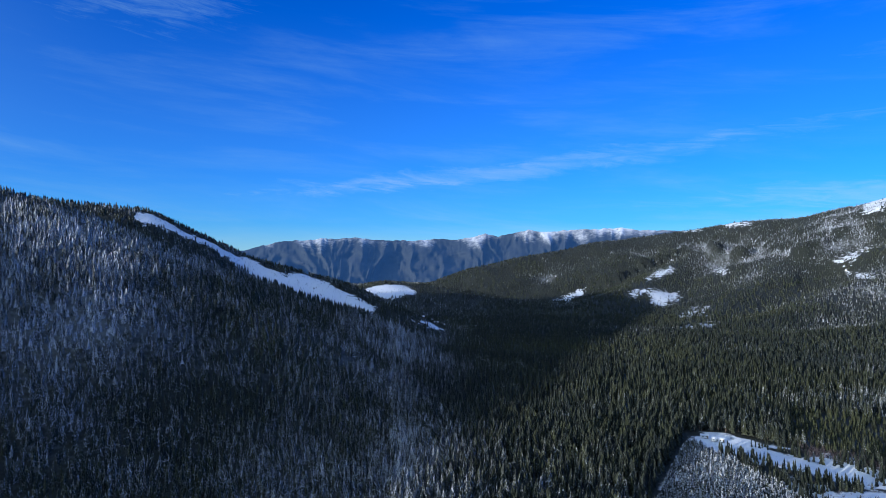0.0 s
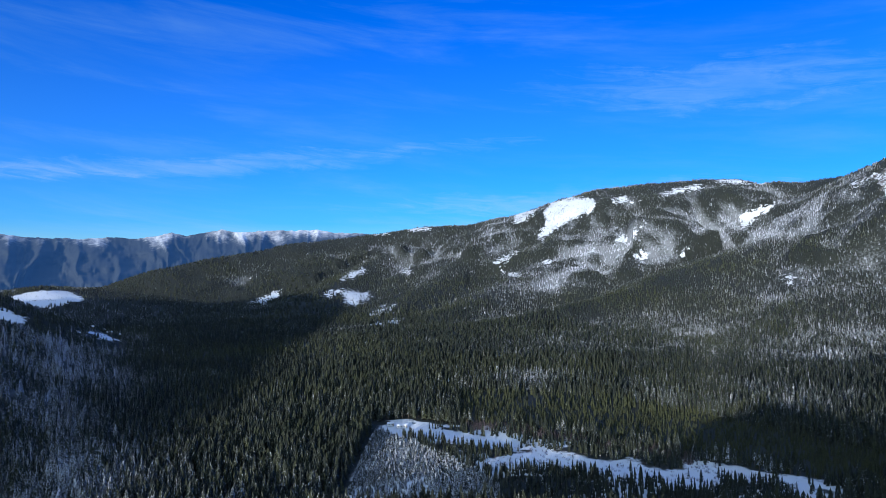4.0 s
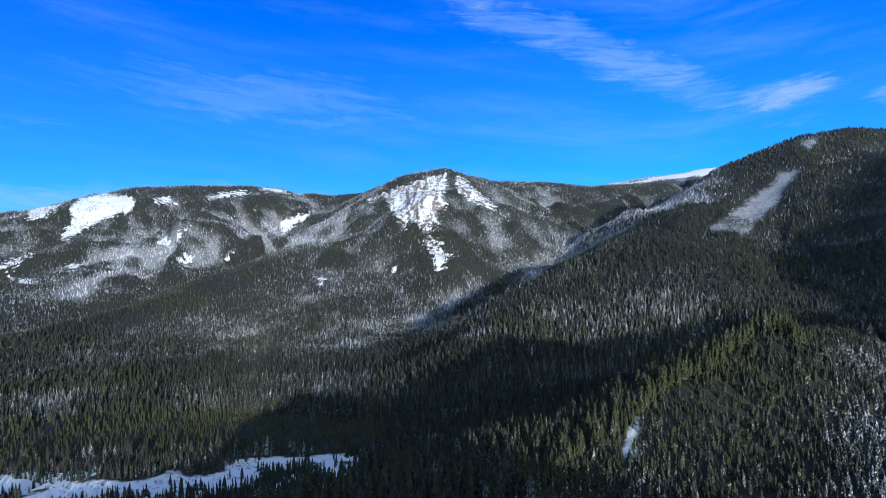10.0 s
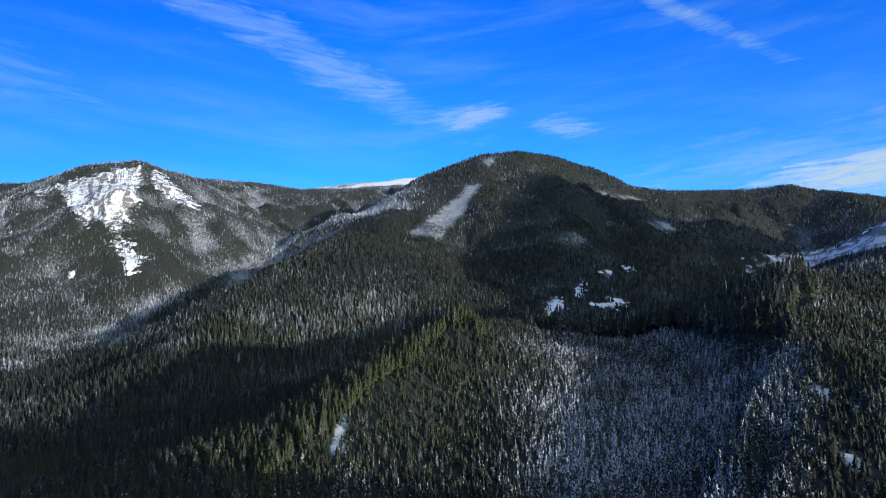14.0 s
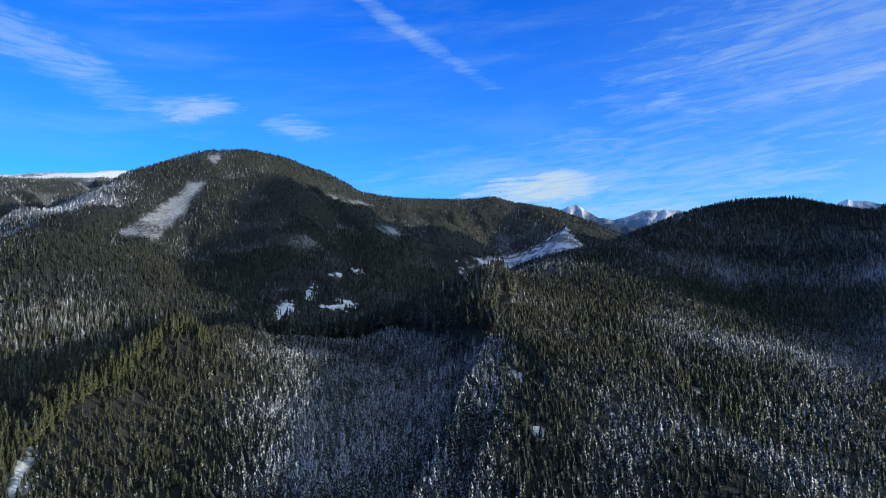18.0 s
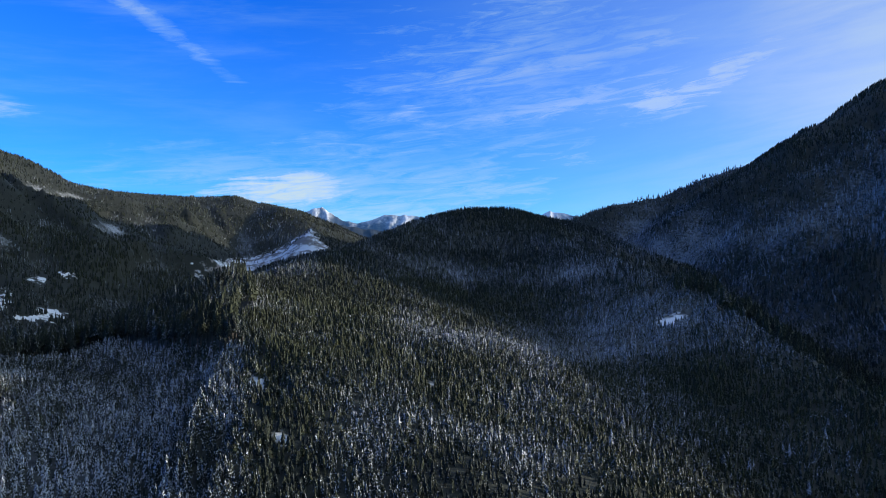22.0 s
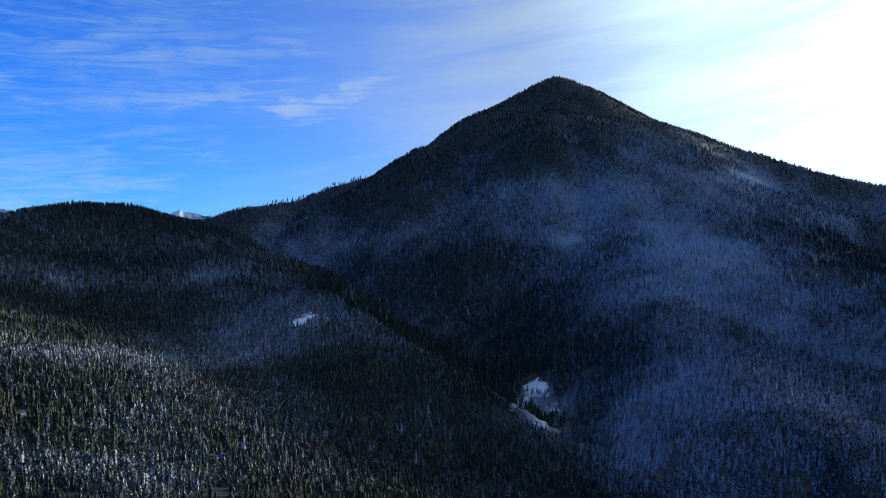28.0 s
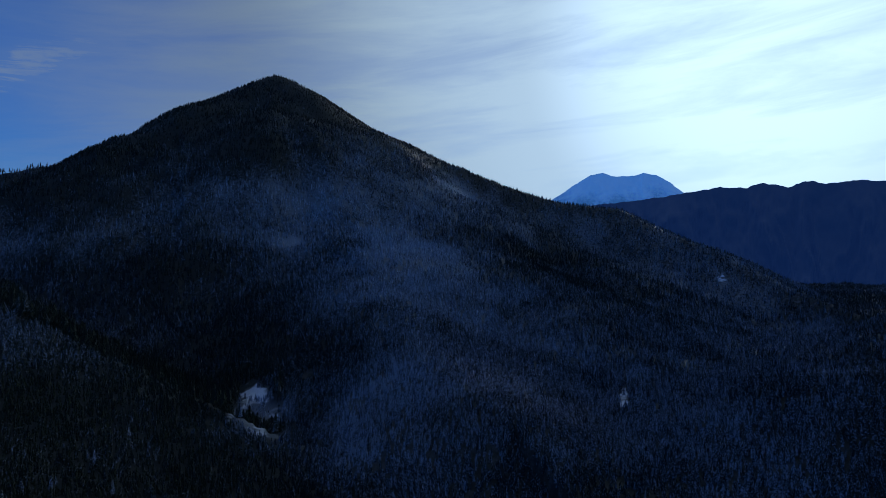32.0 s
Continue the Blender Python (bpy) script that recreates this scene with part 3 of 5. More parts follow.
slope_patch(1000, 3400, (-23.91, -1.06), (-24.97, -0.97), (-24.70, -1.34))  # logged patch
slope_patch(1500, 2300, (-121.50, -0.05), (-124.14, 0.09), (-126.79, 0.27), (-127.85, 0.69), (-129.98, 1.57), (-131.04, 2.35), (-131.84, 3.02), (-132.62, 1.80), (-133.24, 1.16), (-133.91, 0.47), (-131.54, -0.14), (-129.43, -0.54), (-126.78, -0.94), (-124.13, -1.34), (-122.01, -1.53), (-121.23, -0.73))  # cliff
slope_patch(480, 1000, (-184.73, -12.00), (-185.91, -10.80), (-186.90, -11.55), (-186.58, -12.59), (-185.89, -12.19), (-184.90, -12.73))  # ravine clearing
slope_patch(480, 1000, (-183.34, -13.92), (-184.27, -12.78), (-184.53, -13.36))  # ravine clearing
slope_patch(480, 1000, (-185.32, -14.52), (-186.43, -14.23), (-186.72, -15.10), (-185.84, -14.92))  # ravine clearing
slope_patch(480, 1000, (-187.09, -13.58), (-187.61, -13.31), (-187.85, -14.27))  # ravine clearing
slope_patch(300, 600, (-84.96, -11.60), (-85.98, -11.54), (-86.48, -13.74), (-86.17, -15.18), (-85.74, -17.16), (-85.13, -17.12), (-85.61, -14.76), (-85.82, -13.46))  # spur road
slope_patch(300, 700, (-80.48, -14.35), (-81.33, -13.06), (-81.12, -15.11))  # spur gap
slope_patch(300, 700, (-78.28, -15.35), (-79.45, -14.51), (-78.86, -16.10))  # spur gap
slope_patch(300, 700, (-84.05, -10.26), (-85.28, -9.96), (-85.01, -11.70), (-84.25, -11.66))  # spur gap
# old fellings grown over with small frosted trees
young_patch(1200, 2700, (-92.11, 2.59), (-94.14, 4.10), (-96.08, 5.40), (-97.48, 6.84), (-99.55, 7.55), (-99.76, 7.24), (-98.71, 6.11), (-97.68, 4.36), (-96.08, 2.48), (-95.69, 1.74), (-92.66, 2.07))  # dome strip
young_patch(1200, 2700, (-98.50, 9.48), (-100.62, 9.72), (-100.79, 9.45), (-100.10, 8.29), (-99.68, 8.35), (-99.17, 9.06))  # dome top
young_patch(1200, 2900, (-102.80, 2.41), (-105.52, 2.58), (-107.87, 2.80), (-108.83, 1.94), (-109.64, 1.08), (-107.86, 0.69), (-105.98, 1.19), (-103.69, 1.69))  # dome felling
young_patch(1200, 2900, (-107.17, 6.43), (-109.32, 6.39), (-110.79, 6.17), (-112.77, 5.54), (-114.79, 4.89), (-111.77, 5.12), (-108.84, 5.67), (-107.40, 5.94))  # dome felling
young_patch(1200, 2900, (-112.26, 3.23), (-114.78, 3.49), (-115.80, 3.24), (-116.82, 2.19), (-115.29, 2.20), (-113.77, 2.92))  # dome felling
young_patch(1200, 2600, (-201.77, 7.81), (-203.35, 7.36), (-204.93, 6.44), (-206.75, 5.10), (-205.44, 5.39), (-203.34, 6.47))  # cone strip
young_patch(480, 1000, (-185.60, -10.73), (-187.12, -11.54), (-189.39, -15.75), (-187.48, -15.98), (-185.30, -15.33), (-183.06, -13.94))  # ravine clearing
# stands that hold more snow or less: bearing, rise, half length, half width, slant, change, distances
frosted(31.9, 1.8, 8.0, 5.8, -30, 0.14, 0, 2000)
frosted(24.1, -6.8, 17.5, 4.2, 0, 0.12, 0, 1400)
frosted(22.3, 0.8, 10.6, 1.6, -32, 0.08, 0, 2500)
frosted(6.6, -8.1, 5.8, 2.7, 0, 0.20, 0, 1500)
frosted(-10.0, -1.0, 2.0, 1.3, 0, 0.40, 0, 4000)
frosted(-25.2, -0.0, 3.2, 2.7, 30, 0.22, 1200, 4000)
frosted(-28.9, -0.6, 3.2, 1.9, 10, 0.30, 1200, 4000)
frosted(-36.5, -2.2, 7.4, 1.6, 20, 0.28, 1200, 4000)
frosted(-40.9, -0.7, 3.2, 2.7, 40, 0.28, 1200, 4000)
frosted(-48.5, 1.6, 6.9, 2.7, 20, 0.18, 1200, 4000)
frosted(-32.6, 3.0, 3.2, 1.6, 0, 0.20, 1200, 4000)
frosted(-44.2, 3.7, 3.7, 1.6, 10, 0.18, 1200, 4000)
frosted(-53.9, -4.8, 5.8, 1.2, 20, 0.18, 1000, 4000)
frosted(-39.9, -3.7, 5.3, 0.6, 18, -0.30, 1000, 4000)
frosted(-30.4, -2.2, 4.8, 0.7, 30, -0.35, 1000, 4000)
frosted(-52.1, 0.6, 8.5, 0.8, 27, -0.35, 1000, 4000)
frosted(-48.8, -2.1, 10.6, 0.8, 18, -0.25, 1000, 4000)
frosted(-16.7, -4.9, 15.9, 2.4, 0, -0.25, 800, 4000)
frosted(-9.5, 1.7, 10.6, 1.9, 12, -0.20, 1200, 4000)
frosted(-62.7, -6.8, 8.5, 4.8, 0, 0.18, 900, 4000)
frosted(-70.5, -5.1, 4.2, 3.2, 0, 0.26, 900, 4000)
frosted(-77.3, 4.2, 5.8, 2.7, -25, 0.10, 2000, 4000)
frosted(-72.6, 1.6, 4.2, 2.7, 0, 0.12, 1500, 4000)
frosted(-53.9, 1.1, 8.0, 3.2, 20, 0.25, 1200, 4000)
frosted(-59.5, 1.1, 5.0, 0.8, 28, -0.25, 1200, 4000)
frosted(-78.9, 1.6, 3.2, 3.2, 0, 0.08, 1500, 4000)
frosted(-85.7, -4.0, 6.9, 2.7, 0, 0.16, 500, 2000)
frosted(-97.4, -12.2, 8.0, 5.3, 0, 0.16, 0, 640)
frosted(-111.7, -13.3, 9.5, 5.8, 0, 0.14, 0, 640)
frosted(-109.9, -1.2, 7.4, 2.1, 0, 0.14, 600, 2200)
frosted(-136.3, -13.3, 3.2, 5.8, 10, 0.26, 0, 900)
frosted(-145.8, -8.4, 3.2, 3.2, 0, 0.04, 0, 1200)
frosted(-133.3, -2.5, 5.8, 4.2, 0, -0.20, 0, 1000)
frosted(-152.6, -9.4, 6.4, 4.2, -30, 0.04, 0, 1200)
frosted(-167.6, -9.3, 5.8, 2.7, -35, -0.16, 0, 1000)
frosted(-130.0, -13.0, 1.5, 6.4, 0, -0.15, 0, 700)
frosted(-163.2, 1.9, 6.4, 1.6, 0, 0.18, 900, 2500)
frosted(-148.1, 4.2, 4.8, 1.2, 0, -0.25, 900, 2500)
frosted(-190.2, 5.8, 10.6, 1.9, 0, 0.20, 1200, 4000)
frosted(-199.0, 0.5, 5.8, 3.2, 0, 0.28, 800, 4000)
frosted(-204.9, 6.2, 2.9, 1.1, -28, 0.30, 1200, 4000)
frosted(-196.3, -10.0, 10.6, 8.0, 0, 0.14, 0, 1500)
frosted(-183.1, -7.0, 7.4, 5.3, 0, -0.12, 0, 2000)
frosted(-211.1, 0.3, 6.9, 3.2, -30, -0.30, 600, 4000)
frosted(-221.7, -4.7, 11.7, 3.2, -25, -0.12, 300, 4000)
frosted(-187.7, 12.6, 10.1, 3.2, 0, -0.30, 1500, 4000)
frosted(-186.2, -13.7, 3.0, 2.4, -20, 0.45, 480, 1000)
frosted(-188.1, 1.6, 2.1, 1.0, 0, 0.30, 1000, 4000)


def rise_at(az, r):
    return np.degrees(np.arctan2(sample(GZ, az, r) - EYE, r))


def patches(outlines, az, r, rise):
    """Metres into the patches of the slopes."""
    best = np.full(np.shape(az), -60.0)
    for near, far, p in outlines:
        m = (r > near) & (r < far) & (az > p[:, 0].min() - 1) & (az < p[:, 0].max() + 1) & (rise > p[:, 1].min() - 1) & (rise < p[:, 1].max() + 1)
        if m.any():
            best[m] = np.maximum(best[m], inside(az[m], rise[m], p) * r[m] * 0.01745)
    return best


def largest(outlines, x, y):
    best = np.full(np.shape(x), -60.0)
    for pts in outlines:
        p = np.array(pts)
        box = (x > p[:, 0].min() - 60) & (x < p[:, 0].max() + 60) & (y > p[:, 1].min() - 60) & (y < p[:, 1].max() + 60)
        if box.any():
            best[box] = np.maximum(best[box], inside(x[box], y[box], pts))
    return best


def opening(x, y, az, r):
    """Metres into treeless land; negative in the woods."""
    white = np.full(np.shape(az), -60.0)
    # snow over the tree line of the farthest ranges
    line = np.interp(-az, [0, 30, 80, 104, 120, 165, 200], [305, 320, 670, 670, 420, 420, 900])
    cap = 0.30 * (sample(GZ, az, r) - line) + 24 * fbm(x, y, 90, 5, 87) - 3
    white = np.maximum(white, np.where((r > 3950) & (az > -180), np.clip(cap, -60, 40), -60.0))
    return np.maximum(np.maximum(largest(CLEARINGS, x, y), patches(SLOPE_PATCHES, az, r, rise_at(az, r))), white)


def thicket(x, y, az, r):
    """Metres into old clearings that small frosted trees have filled."""
    return np.maximum(largest(THICKETS, x, y), patches(YOUNG_PATCHES, az, r, rise_at(az, r)))


def band(v, lo, hi, soft):
    """1 between lo and hi, with soft ends."""
    return np.clip((v - lo) / soft + 0.5, 0, 1) * np.clip((hi - v) / soft + 0.5, 0, 1)


def frost_at(x, y, z, az, r):
    """How much snow the trees hold there, 0 to 1: more in the hollows than on the ribs. Some near terms thin it to
    imitate shade.
    """
    f = 0.17 - 0.06 * band(az, -80, 0, 6) * (r < 1200) + 0.12 * fbm(x, y, 230, 4, 71) + 0.07 * fbm(x, y, 40, 2, 72)
    f = f + np.clip(sample(HOLLOW, az, r) * 0.020, -0.15, 0.14) * (1 - 0.65 * (az < -150)) * np.clip((r - 700) / 600, 0, 1)
    f = f + np.clip((0.20 - sample(SUNNY, az, r)) * 0.5, -0.12, 0.14) * np.clip((r - 900) / 500, 0, 1)
    f = f + 0.25 * np.clip((z - 80) / 170, 0, 1) * band(az, -94, -13, 5) * band(r, 1200, 3800, 200) * (1 - band(az, -98, -76, 3) * (r < 1900)) * (0.8 + 0.4 * fbm(x, y, 300, 3, 73))
    f = f + 0.15 * band(az, -152, -100, 8) * band(r, 200, 600, 60) * (1 + 0.8 * fbm(x, y, 60, 3, 74))
    f = f + 0.05 * band(az, -176, -104, 6) * band(r, 560, 1100, 80)
    f = f + 0.24 * band(az + 5 * fbm(x, y, 260, 3, 76), -240, -188, 14) * band(r, 400, 1900, 200)
    f = f + 0.16 * band(az, 0, 80, 6) * band(r, 200, 1250, 120)
    f = f + 0.25 * band(r, 3900, 6000, 300) * band(z, 330, 900, 200)
    f = f + (0.12 + 0.06 * band(az, -168, -142, 6)) * band(az, -182, -104, 10) * band(r, 300, 1050, 80) - 0.05 * band(az, -184, -166, 5) * band(r, 1400, 2600, 150)
    f = f + 0.08 * band(az, -76, -54, 5) * band(r, 1350, 2700, 150) * np.clip((z - 40) / 80, 0, 1) * (1 + 0.8 * fbm(x, y, 90, 3, 78))
    # first term: less snow behind the near spur, to deepen the valley's shade
    f = f - 0.09 * band(az, -104, -60, 5) * band(r, 360, 1600, 80) * (r > np.interp(-az, [79, 84, 90, 97, 104], [340, 375, 425, 495, 580])) + 0.16 * band(az, -66, -33, 6) * band(r, 790, 900, 60) * (0.6 + fbm(x, y, 60, 3, 75)) - 0.14 * band(az, -139, -126, 3) * band(r, 320, 800, 60)
    f = f + 0.25 * band(r, 3900, 6000, 300) * band(az, -106, -78, 3)
    # first term: less snow in the bowl, in place of its half shade
    f = f - 0.13 * band(az, -119, -97, 6) * band(r, 280, 600, 60) + 0.13 * band(az, -108, -86, 3) * (r < np.interp(-az, [79, 84, 90, 97, 104], [330, 365, 410, 480, 560]))
    rise = rise_at(az, r)
    for a0, e0, long, wide, slant, change, near, far in FROSTED:
        m = (np.abs(az - a0) < 1.6 * (long + wide)) & (r > near) & (r < far)
        if m.any():
            c, q = math.cos(math.radians(slant)), math.sin(math.radians(slant))
            da, de = a0 - az[m], rise[m] - e0
            u, v = (da * c + de * q) / long, (de * c - da * q) / wide
            wild = 0.5 * fbm(x[m], y[m], 90, 4, 79)
            f[m] = f[m] + 0.75 * change * np.exp(-0.8 * (u * u + v * v)) * np.clip(0.9 + 1.6 * wild, 0.2, 1.6)
    # last term: the rib's left flank loses snow to look shaded
    f = f + 0.06 * band(az, -124, -76, 4) * band(r, 750, 2200, 100) - 0.13 * band(az, -106, -88, 3) * band(r, 250, 620, 60) + 0.10 * band(az, -242, -198, 5) * band(r, 250, 1300, 80) - 0.14 * band(az, -129, -120.5, 1.5) * band(r, 280, 560, 60)
    f = f - 0.12 * band(az, -157, -142, 3) * band(r, 350, 900, 60) - 0.10 * band(az, -32, 2, 5) * band(r, 1000, 3400, 200)
    f = f + 0.09 * band(az, -200, -100, 4) * band(r, 200, 1200, 80) + 0.08 * band(az, 4, 60, 4) * band(r, 200, 1500, 80) + 0.06 * band(az, -30, 6, 4) * band(r, 300, 800, 60)
    # negative terms darken near slopes that catch too much sun
    f = f - 0.17 * band(az, -150, -127, 4) * band(r, 200, 720, 80) - 0.14 * band(az, -154, -132, 4) * band(r, 720, 1200, 80) - 0.20 * band(az, -192, -157, 4) * band(r, 200, 600, 60) + 0.10 * band(az, -190, -160, 5) * band(r, 1200, 2400, 150) * band(rise, 0, 8, 2)
    f = f - 0.35 * strip(az, r) + 0.45 * np.clip(thicket(x, y, az, r) / 10, 0, 1)
    return np.clip(f, 0, 1)


def rock_at(x, y, az, r):
    return np.maximum(band(az, -74, -62, 2) * band(r, 1900, 2700, 100), 0.9 * band(az, -136, -119, 2) * band(r, 1500, 2300, 60))


def hue_at(x, y, az, r):
    # last term: olive put into the near face, in place of low sunlight
    return 0.24 + 0.25 * fbm(x, y, 200, 3, 81) + 0.12 * band(az, -98, -74, 3) * band(r, 250, 620, 60) + 0.5 * strip(az, r) + 0.35 * band(az, -188, -124, 4) * band(r, 300, 900, 80)


def in_field(x, y):
    """The open flat with the snowy field and its young plantation."""
    az, r = -np.degrees(np.arctan2(x, y)), np.hypot(x, y)
    return (az < np.interp(r, [440, 488, 640, 660], [-18.7, -19.4, -21.8, -22.1])) & (az > -61) & (r > 425) & (r < np.interp(-az, [20, 23, 30, 40, 50, 58], [655, 668, 652, 612, 572, 548]))


def strip(az, r):
    """The even green plantation behind the field, 0 to 1."""
    return band(az, -64, -29.5, 1.0) * (r > np.interp(-az, [29, 40, 50, 60], [655, 615, 575, 550])) * (r < np.interp(-az, [29, 40, 50, 60], [800, 790, 740, 660]))


def stand_height(az, r):
    x, y = -np.sin(np.radians(az)) * r, np.cos(np.radians(az)) * r
    return (1 - 0.36 * strip(az, r)) * (1 - 0.6 * np.clip(thicket(x, y, az, r) / 10, 0, 1))


def mesh_of(name, verts, faces, sides, attributes=(), smooth=False):
    me = bpy.data.meshes.new(name)
    me.vertices.add(len(verts))
    me.vertices.foreach_set("co", np.ascontiguousarray(verts, dtype=np.float32).ravel())
    nf = len(faces) // sides
    me.loops.add(len(faces))
    me.loops.foreach_set("vertex_index", np.ascontiguousarray(faces, dtype=np.int32))
    me.polygons.add(nf)
    me.polygons.foreach_set("loop_start", np.arange(0, nf * sides, sides, dtype=np.int32))
    me.polygons.foreach_set("use_smooth", np.full(nf, smooth))
    for key, values in dict(attributes).items():
        me.attributes.new(key, "FLOAT", "POINT").data.foreach_set("value", np.ascontiguousarray(values, dtype=np.float32))
    me.update(calc_edges=True)
    return me


def make_terrain():
    na, nr = GX.shape
    verts = np.stack([GX, GY, GZ], -1).reshape(-1, 3)
    i, j = np.meshgrid(np.arange(na), np.arange(nr - 1), indexing="ij")
    i1 = (i + 1) % na
    quads = np.stack([i * nr + j, i * nr + j + 1, i1 * nr + j + 1, i1 * nr + j], -1).reshape(-1)
    a, r = np.degrees(GA), GR
    me = mesh_of("ground", verts, quads, 4, {"opening": np.maximum(opening(GX, GY, a, r), np.where(in_field(GX, GY), 22.0 * fbm(GX, GY, 38, 3, 27) + 1.0, -60.0)).ravel(), "frost": frost_at(GX, GY, GZ, a, r).ravel(),
                                            "fray": np.clip(r / 1500.0, 0.2, 1.0).ravel(), "rock": rock_at(GX, GY, a, r).ravel(), "young": np.clip(thicket(GX, GY, a, r) / 10, 0, 1).ravel()}, True)
    # the round patch under the camera
    bm = bmesh.new()
    bm.from_mesh(me)
    bm.verts.ensure_lookup_table()
    ring = [bm.verts[k * nr] for k in range(na)]
    mid = bm.verts.new((0, 0, float(GZ[:, 0].mean())))
    for layer in bm.verts.layers.float.values():
        mid[layer] = ring[0][layer]
    for k in range(na):
        bm.faces.new((mid, ring[k], ring[(k + 1) % na])).smooth = True
    bm.to_mesh(me)
    bm.free()
    me.materials.append(GROUND)
    return tagged(new("ground", me), "snow-dusted forest floor of a mountain valley with white clearings", "ground", kind="structure")


# ---- the far ranges ----
def make_distance(name, haze_glow):
    """Woods and snow, with distance haze put in as an even emission colour."""
    m, n, put = material(name)
    p = n.add("ShaderNodeNewGeometry").outputs["Position"]
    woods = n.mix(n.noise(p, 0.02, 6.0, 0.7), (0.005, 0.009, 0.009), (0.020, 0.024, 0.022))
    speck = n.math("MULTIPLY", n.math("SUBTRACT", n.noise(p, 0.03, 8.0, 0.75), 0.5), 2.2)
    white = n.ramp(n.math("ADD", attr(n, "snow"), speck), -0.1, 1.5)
    put(Base_Color=n.mix(n.math("MULTIPLY", white, 0.85), woods, (0.76, 0.77, 0.80)), Roughness=0.9, Emission_Color=(*haze_glow, 1), Emission_Strength=1.0)
    return m


def distant_range(name, label, haze_glow, r0, depth, foot, line, skyline, rough=1.0, seed=0):
    """A range of hills beyond the land: crest by bearing and rise, foot in degrees, line: where the snow begins."""
    pts = np.array(skyline)[::-1]
    az = np.arange(pts[0, 0], pts[-1, 0], 0.07)
    crest = np.interp(az, pts[:, 0], pts[:, 1])
    u = np.linspace(0, 1, 34) ** 1.25
    a, v = np.meshgrid(az, u, indexing="ij")
    e0 = crest[:, None] + 0.09 * rough * fbm(a, 0 * a, 0.8, 4, 200 + seed)
    rise = e0 + (foot - e0) * v
    # spurs and gullies wander down the face
    way = a + 3.0 * fbm(a, v * 3, 3.0, 3, 210 + seed) * v
    fold = 1 - np.abs(2 * value_noise(way / 2.1, v * 0.8, 220 + seed) - 1) * 2
    fold = fold + 0.5 * (1 - np.abs(2 * value_noise(way / 0.8, v * 2, 230 + seed) - 1) * 2) + 0.35 * fbm(way, v * 6, 0.5, 3, 240 + seed)
    r = r0 - depth * v - depth * 0.11 * rough * fold * np.clip(v * 5, 0, 1)
    z = EYE + r * np.tan(np.radians(rise))
    snow = (rise - line) * 0.9 + 0.30 + 0.30 * fold + 0.5 * fbm(a, rise, 1.6, 4, 250 + seed)
    verts = np.stack([-np.sin(np.radians(a)) * r, np.cos(np.radians(a)) * r, z], -1).reshape(-1, 3)
    na, nv = a.shape
    i, j = np.meshgrid(np.arange(na - 1), np.arange(nv - 1), indexing="ij")
    quads = np.stack([i * nv + j, i * nv + j + 1, (i + 1) * nv + j + 1, (i + 1) * nv + j], -1).reshape(-1)
    me = mesh_of(name, verts, quads, 4, {"snow": snow.ravel()}, True)
    me.materials.append(make_distance(name + "_with_haze_glow", haze_glow))
    return tagged(new(name, me), label, "mountains", kind="structure")


# the colour triple is a blue emission that imitates haze on the mountains
distant_range("backdrop_range", "forested range with snow along its crest, blue glow for haze", (0.012, 0.042, 0.125), 4750, 900, -3.0, 2.1,
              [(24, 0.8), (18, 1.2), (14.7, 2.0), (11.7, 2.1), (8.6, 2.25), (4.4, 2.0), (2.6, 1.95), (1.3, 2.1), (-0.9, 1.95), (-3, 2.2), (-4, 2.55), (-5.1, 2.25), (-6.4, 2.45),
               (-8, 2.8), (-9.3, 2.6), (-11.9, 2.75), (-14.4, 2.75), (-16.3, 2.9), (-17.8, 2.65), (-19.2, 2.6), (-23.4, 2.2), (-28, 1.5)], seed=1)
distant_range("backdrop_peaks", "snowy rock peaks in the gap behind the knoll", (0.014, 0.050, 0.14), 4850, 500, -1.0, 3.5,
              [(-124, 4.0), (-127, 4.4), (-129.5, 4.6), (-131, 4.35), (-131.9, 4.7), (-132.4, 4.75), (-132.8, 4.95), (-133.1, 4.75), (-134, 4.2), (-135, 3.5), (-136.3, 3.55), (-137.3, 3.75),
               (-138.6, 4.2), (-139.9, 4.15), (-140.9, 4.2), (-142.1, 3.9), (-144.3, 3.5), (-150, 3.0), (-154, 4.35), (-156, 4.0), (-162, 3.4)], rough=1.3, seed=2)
distant_range("backdrop_hill", "forested hill below the snowy peaks, blue glow for haze", (0.006, 0.022, 0.062), 4450, 500, -1.5, 9.0,
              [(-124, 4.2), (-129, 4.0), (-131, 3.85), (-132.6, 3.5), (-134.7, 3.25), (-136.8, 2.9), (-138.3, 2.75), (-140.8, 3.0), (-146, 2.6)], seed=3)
distant_range("backdrop_volcano", "broad snow-covered volcano, blue glow for haze", (0.055, 0.21, 0.64), 4850, 260, 3.5, 5.0,
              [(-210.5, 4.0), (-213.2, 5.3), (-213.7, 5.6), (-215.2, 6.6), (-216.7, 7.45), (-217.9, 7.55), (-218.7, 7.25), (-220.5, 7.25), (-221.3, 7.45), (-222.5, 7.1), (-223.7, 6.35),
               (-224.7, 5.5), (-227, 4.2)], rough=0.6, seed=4)
